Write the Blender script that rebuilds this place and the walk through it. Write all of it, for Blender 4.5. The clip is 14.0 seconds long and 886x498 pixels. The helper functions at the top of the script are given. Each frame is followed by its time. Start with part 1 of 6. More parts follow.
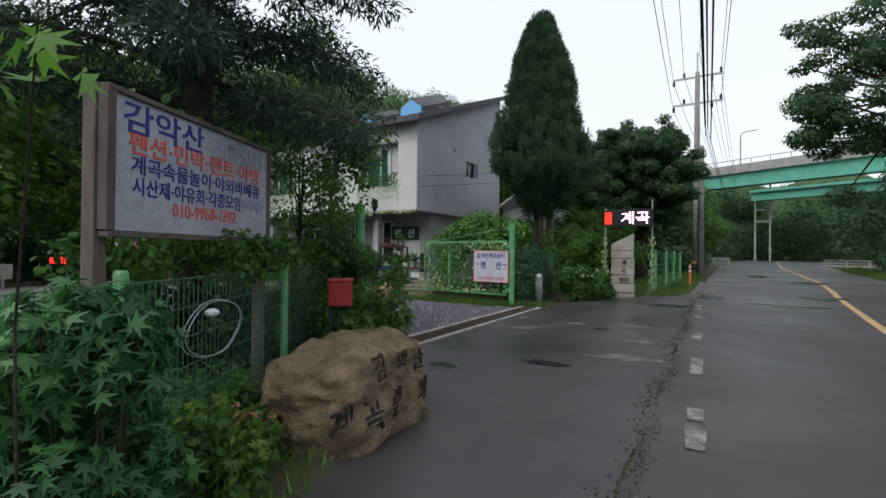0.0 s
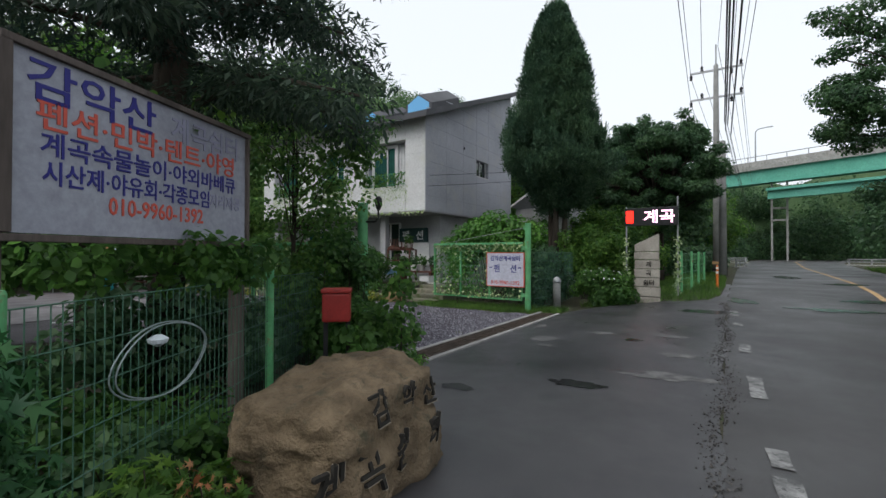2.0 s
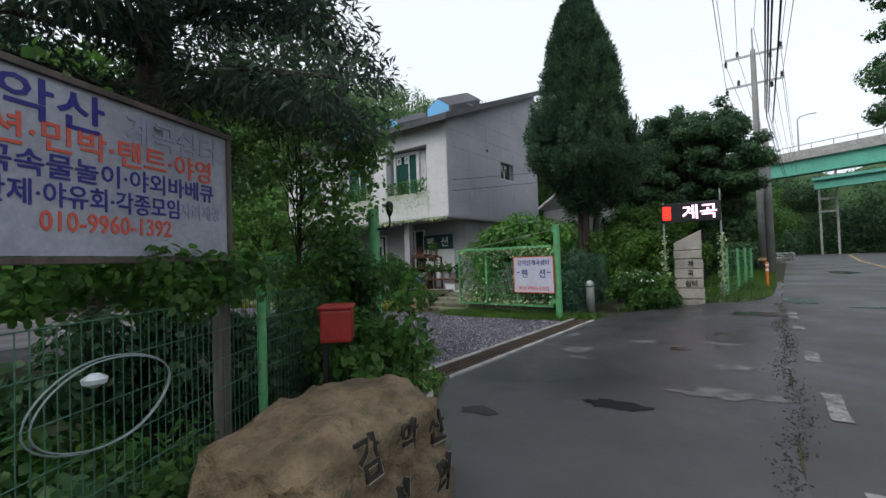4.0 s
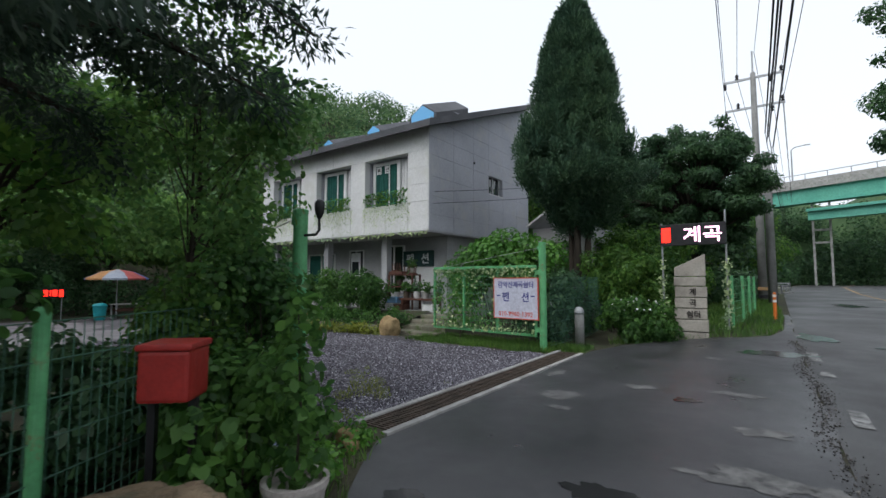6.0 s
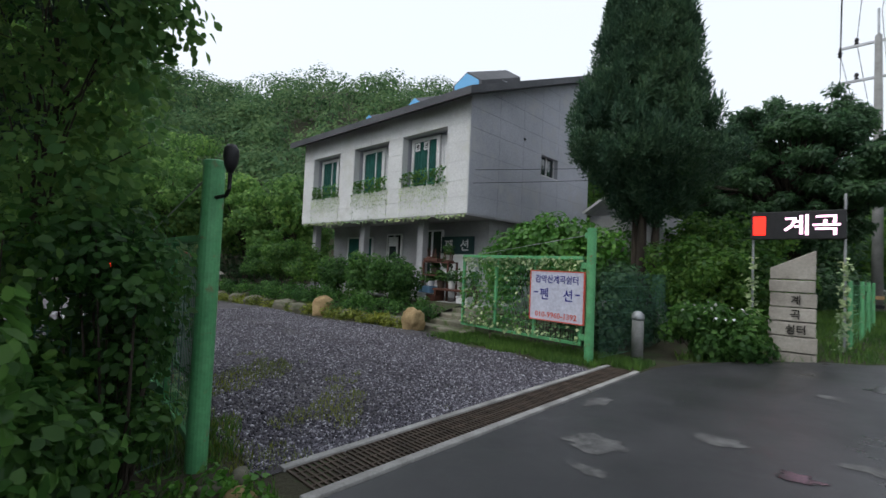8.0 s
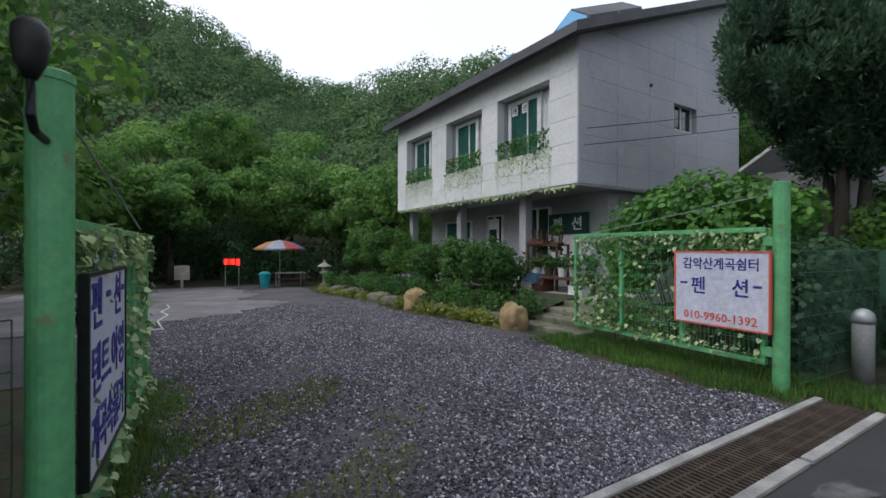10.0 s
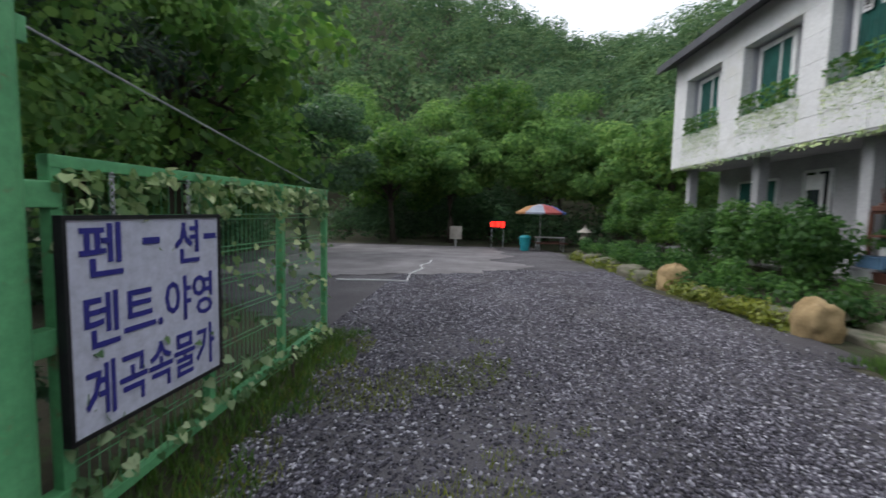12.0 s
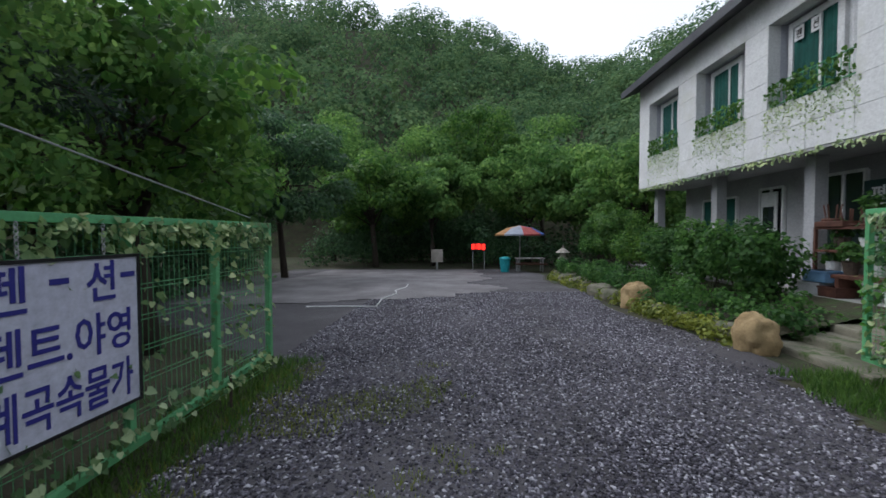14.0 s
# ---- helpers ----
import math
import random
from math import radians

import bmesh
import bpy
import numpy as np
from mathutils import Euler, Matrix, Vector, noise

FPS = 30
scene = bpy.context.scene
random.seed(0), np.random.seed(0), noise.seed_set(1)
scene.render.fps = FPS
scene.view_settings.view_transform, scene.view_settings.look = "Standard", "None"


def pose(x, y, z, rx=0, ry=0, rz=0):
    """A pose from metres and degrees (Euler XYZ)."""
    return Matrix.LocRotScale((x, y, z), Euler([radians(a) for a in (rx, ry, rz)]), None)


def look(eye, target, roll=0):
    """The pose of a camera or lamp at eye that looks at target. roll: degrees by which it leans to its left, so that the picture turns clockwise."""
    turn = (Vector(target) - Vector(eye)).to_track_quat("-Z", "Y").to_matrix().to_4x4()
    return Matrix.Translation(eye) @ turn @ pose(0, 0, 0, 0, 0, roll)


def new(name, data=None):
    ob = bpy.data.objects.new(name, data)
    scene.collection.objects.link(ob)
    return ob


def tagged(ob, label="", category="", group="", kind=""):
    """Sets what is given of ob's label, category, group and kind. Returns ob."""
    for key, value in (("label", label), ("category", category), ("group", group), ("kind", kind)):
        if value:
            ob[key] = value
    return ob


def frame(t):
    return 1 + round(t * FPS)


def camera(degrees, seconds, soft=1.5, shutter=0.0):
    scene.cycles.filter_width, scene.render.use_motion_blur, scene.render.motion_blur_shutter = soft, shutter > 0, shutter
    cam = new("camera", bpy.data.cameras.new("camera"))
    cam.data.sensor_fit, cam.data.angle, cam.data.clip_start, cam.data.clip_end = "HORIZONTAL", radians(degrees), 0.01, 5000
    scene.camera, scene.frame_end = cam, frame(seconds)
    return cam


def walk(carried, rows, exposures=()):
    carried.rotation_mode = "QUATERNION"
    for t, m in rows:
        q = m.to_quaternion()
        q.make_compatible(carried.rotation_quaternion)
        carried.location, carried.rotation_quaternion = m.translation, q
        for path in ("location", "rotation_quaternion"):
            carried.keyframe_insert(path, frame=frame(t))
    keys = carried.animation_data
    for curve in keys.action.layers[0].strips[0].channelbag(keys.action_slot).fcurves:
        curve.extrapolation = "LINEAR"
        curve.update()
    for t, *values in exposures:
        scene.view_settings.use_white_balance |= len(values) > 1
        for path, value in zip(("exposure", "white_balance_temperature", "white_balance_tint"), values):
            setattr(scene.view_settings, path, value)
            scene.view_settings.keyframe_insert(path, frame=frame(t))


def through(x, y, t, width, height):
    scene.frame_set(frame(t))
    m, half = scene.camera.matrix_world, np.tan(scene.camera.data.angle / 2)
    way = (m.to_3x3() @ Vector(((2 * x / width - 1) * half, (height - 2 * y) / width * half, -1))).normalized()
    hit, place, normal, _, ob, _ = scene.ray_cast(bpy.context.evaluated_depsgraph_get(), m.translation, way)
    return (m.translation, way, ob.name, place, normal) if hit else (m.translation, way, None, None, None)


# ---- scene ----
cam = camera(89.8, 14.0, soft=1.5, shutter=0.25)
PATH = [
    (0, (3.842, -5.695, 1.441), (2.794, -3.992, 1.453), 0.6),
    (0.5, (3.741, -5.55, 1.461), (2.68, -3.854, 1.471), 0.1),
    (1, (3.637, -5.289, 1.466), (2.553, -3.608, 1.485), 0.6),
    (1.5, (3.519, -5.157, 1.461), (2.432, -3.478, 1.475), 0.5),
    (2, (3.396, -5.067, 1.459), (2.314, -3.385, 1.48), 0.1),
    (2.5, (3.346, -4.935, 1.458), (2.265, -3.252, 1.474), -0.4),
    (3, (3.337, -4.816, 1.464), (2.24, -3.144, 1.469), -0.9),
    (3.2, (3.347, -4.794, 1.465), (2.227, -3.137, 1.467), -1.3),
    (5.3, (3.017, -3.884, 1.479), (1.784, -2.315, 1.62), -1.6),
    (5.5, (3.01, -3.771, 1.493), (1.781, -2.199, 1.635), -1.4),
    (6, (2.877, -3.234, 1.461), (1.71, -1.615, 1.596), -0.0),
    (6.5, (2.84, -2.829, 1.501), (1.677, -1.206, 1.622), 1.1),
    (7, (2.732, -2.335, 1.471), (1.573, -0.709, 1.581), 2.0),
    (7.5, (2.609, -1.933, 1.493), (1.407, -0.336, 1.586), 2.3),
    (7.7, (2.556, -1.789, 1.489), (1.272, -0.258, 1.574), 2.5),
    (9.8, (1.347, -0.227, 1.499), (-0.259, 0.964, 1.522), 0.3),
    (10, (1.241, -0.071, 1.518), (-0.454, 0.991, 1.515), 0.1),
    (10.5, (0.973, 0.245, 1.482), (-0.737, 1.282, 1.445), -0.0),
    (11, (0.792, 0.632, 1.481), (-1.082, 1.33, 1.411), 0.7),
    (11.5, (0.621, 0.918, 1.464), (-1.315, 1.406, 1.35), 1.6),
    (12, (0.492, 1.157, 1.461), (-1.498, 1.052, 1.291), 1.3),
    (12.5, (0.483, 1.314, 1.45), (-1.448, 0.837, 1.248), 1.9),
    (13, (0.613, 1.453, 1.49), (-1.337, 1.055, 1.293), 2.3),
    (13.5, (0.671, 1.589, 1.525), (-1.311, 1.345, 1.409), 1.0),
    (14, (0.656, 1.688, 1.527), (-1.341, 1.619, 1.458), -0.2),
]
walk(cam, [(t, look(eye, target, roll)) for t, eye, target, roll in PATH], exposures=((0, 0.53, 6330, 8), (3, 0.55, 6280, 8), (6, 0.62, 6150, 8), (7.5, 0.56, 6150, 8), (10, 0.65, 6060, 10), (11, 0.74, 5980, 10), (12.5, 1.03, 6280, 11), (13, 1.05, 6280, 11), (13.5, 1.02, 6220, 10), (14, 0.66, 5920, 10)))

# overcast evening daylight: a pale, even sky and a very wide weak sun
world = bpy.data.worlds.new("overcast_sky")
scene.world = world
world.use_nodes = True
wn, wl = world.node_tree.nodes, world.node_tree.links
sky = wn.new("ShaderNodeTexSky")
sky.sky_type = "NISHITA"
sky.sun_disc = False
sky.sun_elevation, sky.sun_rotation = radians(48), radians(200)
sky.dust_density, sky.ozone_density, sky.air_density = 6.0, 1.0, 1.0
grey = wn.new("ShaderNodeHueSaturation")
grey.inputs["Saturation"].default_value = 0.25
veil = wn.new("ShaderNodeMixRGB")
veil.inputs["Fac"].default_value = 0.6
veil.inputs["Color2"].default_value = (9.3, 9.6, 10.2, 1)
wl.new(sky.outputs["Color"], grey.inputs["Color"])
wl.new(grey.outputs["Color"], veil.inputs["Color1"])
wl.new(veil.outputs["Color"], wn["Background"].inputs["Color"])
wn["Background"].inputs["Strength"].default_value = 0.1
sun = new("sun", bpy.data.lights.new("sun", "SUN"))
sun.data.energy, sun.data.angle, sun.data.color = 0.6, radians(40), (1.0, 0.96, 0.9)
sun.matrix_world = pose(0, 0, 60, 42, 0, -20)


# ---- materials ----
def material(name, colour, rough=0.8, metal=0.0, spec=0.3):
    m = bpy.data.materials.new(name)
    m.use_nodes = True
    b = m.node_tree.nodes["Principled BSDF"]
    b.inputs["Base Color"].default_value = (*colour, 1)
    b.inputs["Roughness"].default_value = rough
    b.inputs["Metallic"].default_value = metal
    b.inputs["Specular IOR Level"].default_value = spec
    return m


def node(m, kind, **values):
    n = m.node_tree.nodes.new(kind)
    for key, value in values.items():
        n.inputs[key.replace("_", " ")].default_value = value
    return n


def link(m, a, b):
    m.node_tree.links.new(a, b)


def coords(m, scale=(1, 1, 1)):
    n = m.node_tree.nodes.new("ShaderNodeNewGeometry")
    s = m.node_tree.nodes.new("ShaderNodeMapping")
    s.inputs["Scale"].default_value = scale
    link(m, n.outputs["Position"], s.inputs["Vector"])
    return s.outputs["Vector"]


def ramp(m, source, stops):
    r = m.node_tree.nodes.new("ShaderNodeValToRGB")
    e = r.color_ramp.elements
    while len(e) < len(stops):
        e.new(0.5)
    for i, (at, colour) in enumerate(stops):
        e[i].position, e[i].color = at, (*colour, 1)
    link(m, source, r.inputs["Fac"])
    return r.outputs["Color"]


def mixed(m, a, b, fac, how="MIX"):
    x = m.node_tree.nodes.new("ShaderNodeMixRGB")
    x.blend_type = how
    for value, slot in ((fac, "Fac"), (a, "Color1"), (b, "Color2")):
        if isinstance(value, (int, float)):
            x.inputs[slot].default_value = value
        elif isinstance(value, tuple):
            x.inputs[slot].default_value = (*value, 1)
        else:
            link(m, value, x.inputs[slot])
    return x.outputs["Color"]


def noisy(m, scale, detail=6.0, rough=0.6, stretch=(1, 1, 1)):
    n = node(m, "ShaderNodeTexNoise", Scale=scale, Detail=detail, Roughness=rough)
    link(m, coords(m, stretch), n.inputs["Vector"])
    return n.outputs["Fac"]


def bump(m, height, strength=0.4, distance=0.01):
    b = node(m, "ShaderNodeBump", Strength=strength, Distance=distance)
    link(m, height, b.inputs["Height"])
    link(m, b.outputs["Normal"], m.node_tree.nodes["Principled BSDF"].inputs["Normal"])


def surface(name, dark, light, big=0.8, small=30.0, rough=0.8, relief=0.3, depth=0.01, metal=0.0, spec=0.3, stain=None, stretch=(1, 1, 1), rare=0.52):
    """A weathered surface: large blotches and fine grain between two colours, with fine relief."""
    m = material(name, light, rough, metal, spec)
    p = m.node_tree.nodes["Principled BSDF"]
    mid = tuple((a + b) / 2 for a, b in zip(dark, light))
    a = ramp(m, noisy(m, big, 5, 0.6, stretch), [(0.3, dark), (0.5, mid), (0.7, light)])
    fine = noisy(m, small, 4, 0.7, stretch)
    c = mixed(m, a, ramp(m, fine, [(0.25, (0.45, 0.45, 0.45)), (0.75, (1, 1, 1))]), 0.6, "MULTIPLY")
    if stain:
        c = mixed(m, c, stain, ramp(m, noisy(m, big * 2.3, 8, 0.7, stretch), [(rare, (0, 0, 0)), (rare + 0.12, (1, 1, 1))]))
    link(m, c, p.inputs["Base Color"])
    if relief:
        bump(m, fine, relief, depth)
    return m


def foliage(name, dark, light, shine=0.35, through=0.4, rough=0.45, patches=0.7):
    """Leaves: every leaf its own green, some light passing through."""
    m = material(name, light, rough, 0, shine)
    nodes = m.node_tree.nodes
    p = nodes["Principled BSDF"]
    g = nodes.new("ShaderNodeNewGeometry")
    mid = tuple((a + b) / 2 for a, b in zip(dark, light))
    c = ramp(m, g.outputs["Random Per Island"], [(0.0, dark), (0.6, mid), (1.0, light)])
    patch = noisy(m, patches, 3)
    c = mixed(m, c, ramp(m, patch, [(0.3, (0.55, 0.62, 0.6)), (0.7, (1.25, 1.15, 0.85))]), 1.0, "MULTIPLY")
    link(m, c, p.inputs["Base Color"])
    t = nodes.new("ShaderNodeBsdfTranslucent")
    link(m, c, t.inputs["Color"])
    x = nodes.new("ShaderNodeMixShader")
    x.inputs["Fac"].default_value = through
    link(m, p.outputs["BSDF"], x.inputs[1])
    link(m, t.outputs["BSDF"], x.inputs[2])
    link(m, x.outputs["Shader"], nodes["Material Output"].inputs["Surface"])
    return m


def glow(name, colour, strength):
    m = material(name, colour, 0.5)
    b = m.node_tree.nodes["Principled BSDF"]
    b.inputs["Emission Color"].default_value = (*colour, 1)
    b.inputs["Emission Strength"].default_value = strength
    return m


def wet_asphalt(name, dark, light, low=0.25, high=0.6):
    m = surface(name, dark, light, big=0.35, small=90, rough=0.5, relief=0.35, depth=0.006, spec=0.4)
    r = ramp(m, noisy(m, 0.45, 6, 0.65), [(0.35, (low,) * 3), (0.65, (high,) * 3)])
    link(m, r, m.node_tree.nodes["Principled BSDF"].inputs["Roughness"])
    return m


ASPHALT = wet_asphalt("damp_asphalt", (0.026, 0.026, 0.029), (0.074, 0.073, 0.076))
ROAD = wet_asphalt("road_asphalt", (0.034, 0.033, 0.034), (0.058, 0.056, 0.056), 0.38, 0.62)
PATCH = surface("worn_asphalt_patch", (0.05, 0.05, 0.05), (0.19, 0.185, 0.18), 9, 60, 0.7)
PUDDLE = material("rain_puddle", (0.025, 0.025, 0.026), 0.16, 0, 0.5)
EARTH = surface("mossy_earth", (0.03, 0.028, 0.018), (0.075, 0.07, 0.04), 0.8, 14, 0.95, 0.8, 0.03, stain=(0.04, 0.07, 0.02))
GRAVEL_BED = surface("gravel_bed", (0.055, 0.05, 0.056), (0.15, 0.14, 0.15), 0.45, 45, 0.8, 1.0, 0.03)
CHIP = material("gravel_chip", (0.25, 0.24, 0.24), 0.75)
CONCRETE = surface("pale_concrete", (0.28, 0.28, 0.27), (0.46, 0.45, 0.43), 1.2, 30, 0.85, 0.3, stain=(0.2, 0.2, 0.17))
KERB = surface("drain_kerb", (0.22, 0.21, 0.2), (0.46, 0.45, 0.43), 3, 40, 0.85)
RUST = surface("rusty_steel", (0.045, 0.034, 0.027), (0.12, 0.09, 0.07), 5, 60, 0.7, metal=0.3)
WHITE_LINE = surface("worn_road_paint", (0.09, 0.09, 0.09), (0.34, 0.34, 0.33), 7, 60, 0.7, stain=(0.06, 0.06, 0.06), rare=0.5)
YELLOW_LINE = surface("worn_orange_paint", (0.35, 0.22, 0.1), (0.6, 0.4, 0.2), 6, 60, 0.7)
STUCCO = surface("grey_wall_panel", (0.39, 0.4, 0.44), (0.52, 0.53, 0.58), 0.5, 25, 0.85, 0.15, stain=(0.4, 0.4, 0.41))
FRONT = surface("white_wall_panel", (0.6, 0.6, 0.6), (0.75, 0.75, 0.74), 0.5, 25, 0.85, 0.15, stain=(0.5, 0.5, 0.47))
# plaster grey lowered so that shade is part of its colour
DARK_WALL = surface("shade_toned_plaster", (0.3, 0.3, 0.31), (0.45, 0.45, 0.46), 0.7, 25, 0.9)
ROOF = surface("dark_roof_sheet", (0.05, 0.052, 0.06), (0.11, 0.11, 0.12), 0.7, 20, 0.6)
GREEN_PAINT = surface("green_enamel", (0.09, 0.31, 0.13), (0.16, 0.45, 0.2), 3, 25, 0.45, 0.1, stain=(0.2, 0.1, 0.06), rare=0.58)
DARK_GREEN = surface("dark_green_mesh", (0.04, 0.1, 0.07), (0.075, 0.18, 0.12), 3, 25, 0.5)
BARK = surface("rough_bark", (0.025, 0.02, 0.015), (0.08, 0.065, 0.05), 3, 18, 0.95, 0.9, 0.03, stretch=(1, 1, 0.25))
# white lowered to grey-lavender: fading, plus the board's shade put into the colour
BOARD_WHITE = surface("faded_shade_greyed_board", (0.3, 0.31, 0.37), (0.46, 0.48, 0.55), 1.2, 20, 0.5, 0.05)
BOARD_CLEAN = surface("white_sign_board", (0.52, 0.53, 0.63), (0.62, 0.63, 0.73), 2, 20, 0.45, 0.05)
WOOD_FRAME = surface("weathered_frame_wood", (0.06, 0.05, 0.045), (0.17, 0.14, 0.125), 4, 40, 0.85, 0.5, stretch=(1, 1, 0.15))
BLUE_INK = material("navy_lettering", (0.03, 0.03, 0.2), 0.5)
RED_INK = material("faded_red_lettering", (0.55, 0.1, 0.07), 0.5)
GREY_INK = material("sun_bleached_lettering", (0.28, 0.28, 0.38), 0.6)
STONE = surface("brown_boulder", (0.075, 0.055, 0.032), (0.27, 0.2, 0.125), 3.2, 16, 0.9, 1.0, 0.06, stain=(0.07, 0.065, 0.04), rare=0.55)
TAN_STONE = surface("tan_garden_stone", (0.25, 0.17, 0.08), (0.46, 0.34, 0.18), 3, 22, 0.9, 0.7, 0.02)
MOSSY = surface("mossy_stone", (0.1, 0.1, 0.07), (0.24, 0.22, 0.17), 2, 30, 0.9, 0.5, stain=(0.05, 0.08, 0.02))
GREY_STONE = surface("grey_cut_stone", (0.22, 0.2, 0.17), (0.42, 0.39, 0.34), 2, 30, 0.85, 0.4)
CARVED = material("carved_letter_shadow", (0.02, 0.018, 0.015), 0.9)
CHALK = material("pale_letter_rim", (0.3, 0.26, 0.2), 0.9)
POLE_CONC = surface("utility_pole_concrete", (0.22, 0.22, 0.21), (0.36, 0.36, 0.35), 1.5, 30, 0.8)
STEEL = surface("galvanised_steel", (0.3, 0.31, 0.32), (0.5, 0.51, 0.52), 4, 30, 0.45, metal=0.6)
BLACK = surface("black_plastic", (0.008, 0.008, 0.009), (0.02, 0.02, 0.022), 6, 40, 0.5)
CABLE = material("black_cable", (0.015, 0.015, 0.017), 0.6)
RED_BOX = surface("red_plastic", (0.22, 0.016, 0.013), (0.36, 0.032, 0.026), 3, 25, 0.45)
WHITE_PLASTIC = surface("white_plastic", (0.6, 0.6, 0.6), (0.78, 0.78, 0.78), 3, 30, 0.45)
TEAL = surface("teal_plastic", (0.02, 0.25, 0.28), (0.04, 0.36, 0.4), 3, 30, 0.45)
CURTAIN = surface("green_curtain", (0.006, 0.055, 0.045), (0.012, 0.1, 0.08), 3, 25, 0.8)
GLASS = material("window_glass", (0.02, 0.03, 0.03), 0.04, 0, 0.6)
SKYLIGHT = material("blue_polycarbonate", (0.16, 0.42, 0.72), 0.25)
BANK = surface("mossy_bank", (0.035, 0.075, 0.03), (0.09, 0.15, 0.06), 0.25, 3, 0.95, 0)
# steel darkened to hold the shade under the deck; the cabin reuses it
DARK_SOFFIT = surface("shade_toned_steel", (0.06, 0.09, 0.085), (0.1, 0.14, 0.13), 0.4, 4, 0.7, 0)
BRIDGE_GREEN = surface("green_girder_paint", (0.1, 0.36, 0.27), (0.16, 0.46, 0.36), 0.3, 4, 0.6, 0)
DARKWOOD = surface("dark_stained_wood", (0.06, 0.025, 0.018), (0.14, 0.06, 0.04), 4, 30, 0.7)
LED_RED = glow("red_led", (1.0, 0.02, 0.01), 1.6)
LED_PINK = glow("pink_white_led", (1.0, 0.55, 0.75), 2.2)
ORANGE = surface("orange_rubber", (0.5, 0.12, 0.02), (0.65, 0.18, 0.03), 5, 30, 0.5)

F_PINE = foliage("fir_needles", (0.025, 0.05, 0.042), (0.075, 0.115, 0.09), 0.25, 0.5)
F_CYPRESS = foliage("cypress_scales", (0.035, 0.085, 0.06), (0.1, 0.175, 0.115), 0.2, 0.4)
F_SHRUB = foliage("shrub_leaves", (0.04, 0.11, 0.034), (0.13, 0.28, 0.08), through=0.65)
F_BRIGHT = foliage("bright_leaves", (0.05, 0.16, 0.028), (0.14, 0.32, 0.06))
F_DARK = foliage("dark_leaves", (0.036, 0.09, 0.048), (0.1, 0.2, 0.1), through=0.55)
F_TREE = foliage("tree_leaves", (0.045, 0.13, 0.03), (0.16, 0.3, 0.07), through=0.65)
F_HILL = foliage("forest_leaves", (0.07, 0.145, 0.08), (0.175, 0.275, 0.145), 0.1, 0.45, 0.8, 0.26)
# brighter light is put into this leaf colour for far and fir-shaded trees
F_FAR = foliage("brightened_tree_leaves", (0.085, 0.2, 0.065), (0.24, 0.4, 0.13), 0.2, 0.6, 0.6, 0.4)
F_GRASS = foliage("grass_blades", (0.05, 0.12, 0.025), (0.14, 0.26, 0.06))
F_PALE = foliage("pale_ivy", (0.24, 0.36, 0.19), (0.6, 0.7, 0.48), 0.3, 0.3)
F_IVY = foliage("mid_ivy", (0.06, 0.14, 0.06), (0.2, 0.32, 0.15), 0.3, 0.4)
F_MAPLE = foliage("maple_leaves", (0.025, 0.1, 0.045), (0.09, 0.24, 0.09))
F_RUSSET = foliage("turning_leaves", (0.22, 0.08, 0.035), (0.42, 0.27, 0.16))
F_YELLOW = foliage("yellowing_weeds", (0.12, 0.16, 0.025), (0.26, 0.3, 0.06))


# ---- building tools ----
RNG = np.random.default_rng(7)


def linked(name, bm, mat, parent=None, label="", smooth=False):
    me = bpy.data.meshes.new(name)
    bm.normal_update()
    bm.to_mesh(me)
    bm.free()
    me.materials.append(mat)
    if smooth:
        me.shade_smooth()
    ob = new(name, me)
    ob.parent = parent
    return tagged(ob, label) if label else ob


def part(name, bm, mat, parent, label="", smooth=False):
    return linked(name, bm, mat, parent, label, smooth)


def thing(name, label, category, group="", kind="", at=(0, 0, 0), turn=0):
    ob = new(name)
    ob.matrix_world = pose(*at, 0, 0, turn)
    ob.empty_display_size = 0.1
    return tagged(ob, label, category, group, kind)


def box(bm, lo, hi, bevel=0.0, m=None):
    made = bmesh.ops.create_cube(bm, size=1.0)["verts"]
    lo, hi = Vector(lo), Vector(hi)
    for v in made:
        v.co = Vector((lo[i] + (v.co[i] + 0.5) * (hi[i] - lo[i]) for i in range(3)))
    if bevel:
        edges = list({e for v in made for e in v.link_edges})
        made = bmesh.ops.bevel(bm, geom=edges, offset=bevel, segments=2, profile=0.6, affect="EDGES")["verts"]
    if m is not None:
        bmesh.ops.transform(bm, matrix=m, verts=list({v for v in made}))
    return bm


def boxed(lo, hi, bevel=0.0):
    return box(bmesh.new(), lo, hi, bevel)


def tube(bm, a, b, r, r2=None, n=10, caps=True):
    a, b = Vector(a), Vector(b)
    d = b - a
    m = Matrix.Translation((a + b) / 2) @ d.to_track_quat("Z", "Y").to_matrix().to_4x4()
    bmesh.ops.create_cone(bm, cap_ends=caps, segments=n, radius1=r, radius2=r if r2 is None else r2, depth=d.length, matrix=m)
    return bm


def path_tube(bm, points, radii, n=8):
    """A bent tube through points."""
    rings = []
    pts = [Vector(p) for p in points]
    for i, p in enumerate(pts):
        d = (pts[min(i + 1, len(pts) - 1)] - pts[max(i - 1, 0)]).normalized()
        q = d.to_track_quat("Z", "Y")
        r = radii[i] if isinstance(radii, (list, tuple)) else radii
        rings.append([bm.verts.new(p + q @ Vector((r * math.cos(k * math.tau / n), r * math.sin(k * math.tau / n), 0))) for k in range(n)])
    for a, b in zip(rings, rings[1:]):
        for k in range(n):
            bm.faces.new((a[k], a[(k + 1) % n], b[(k + 1) % n], b[k]))
    bm.faces.new(rings[0][::-1])
    bm.faces.new(rings[-1])
    return bm


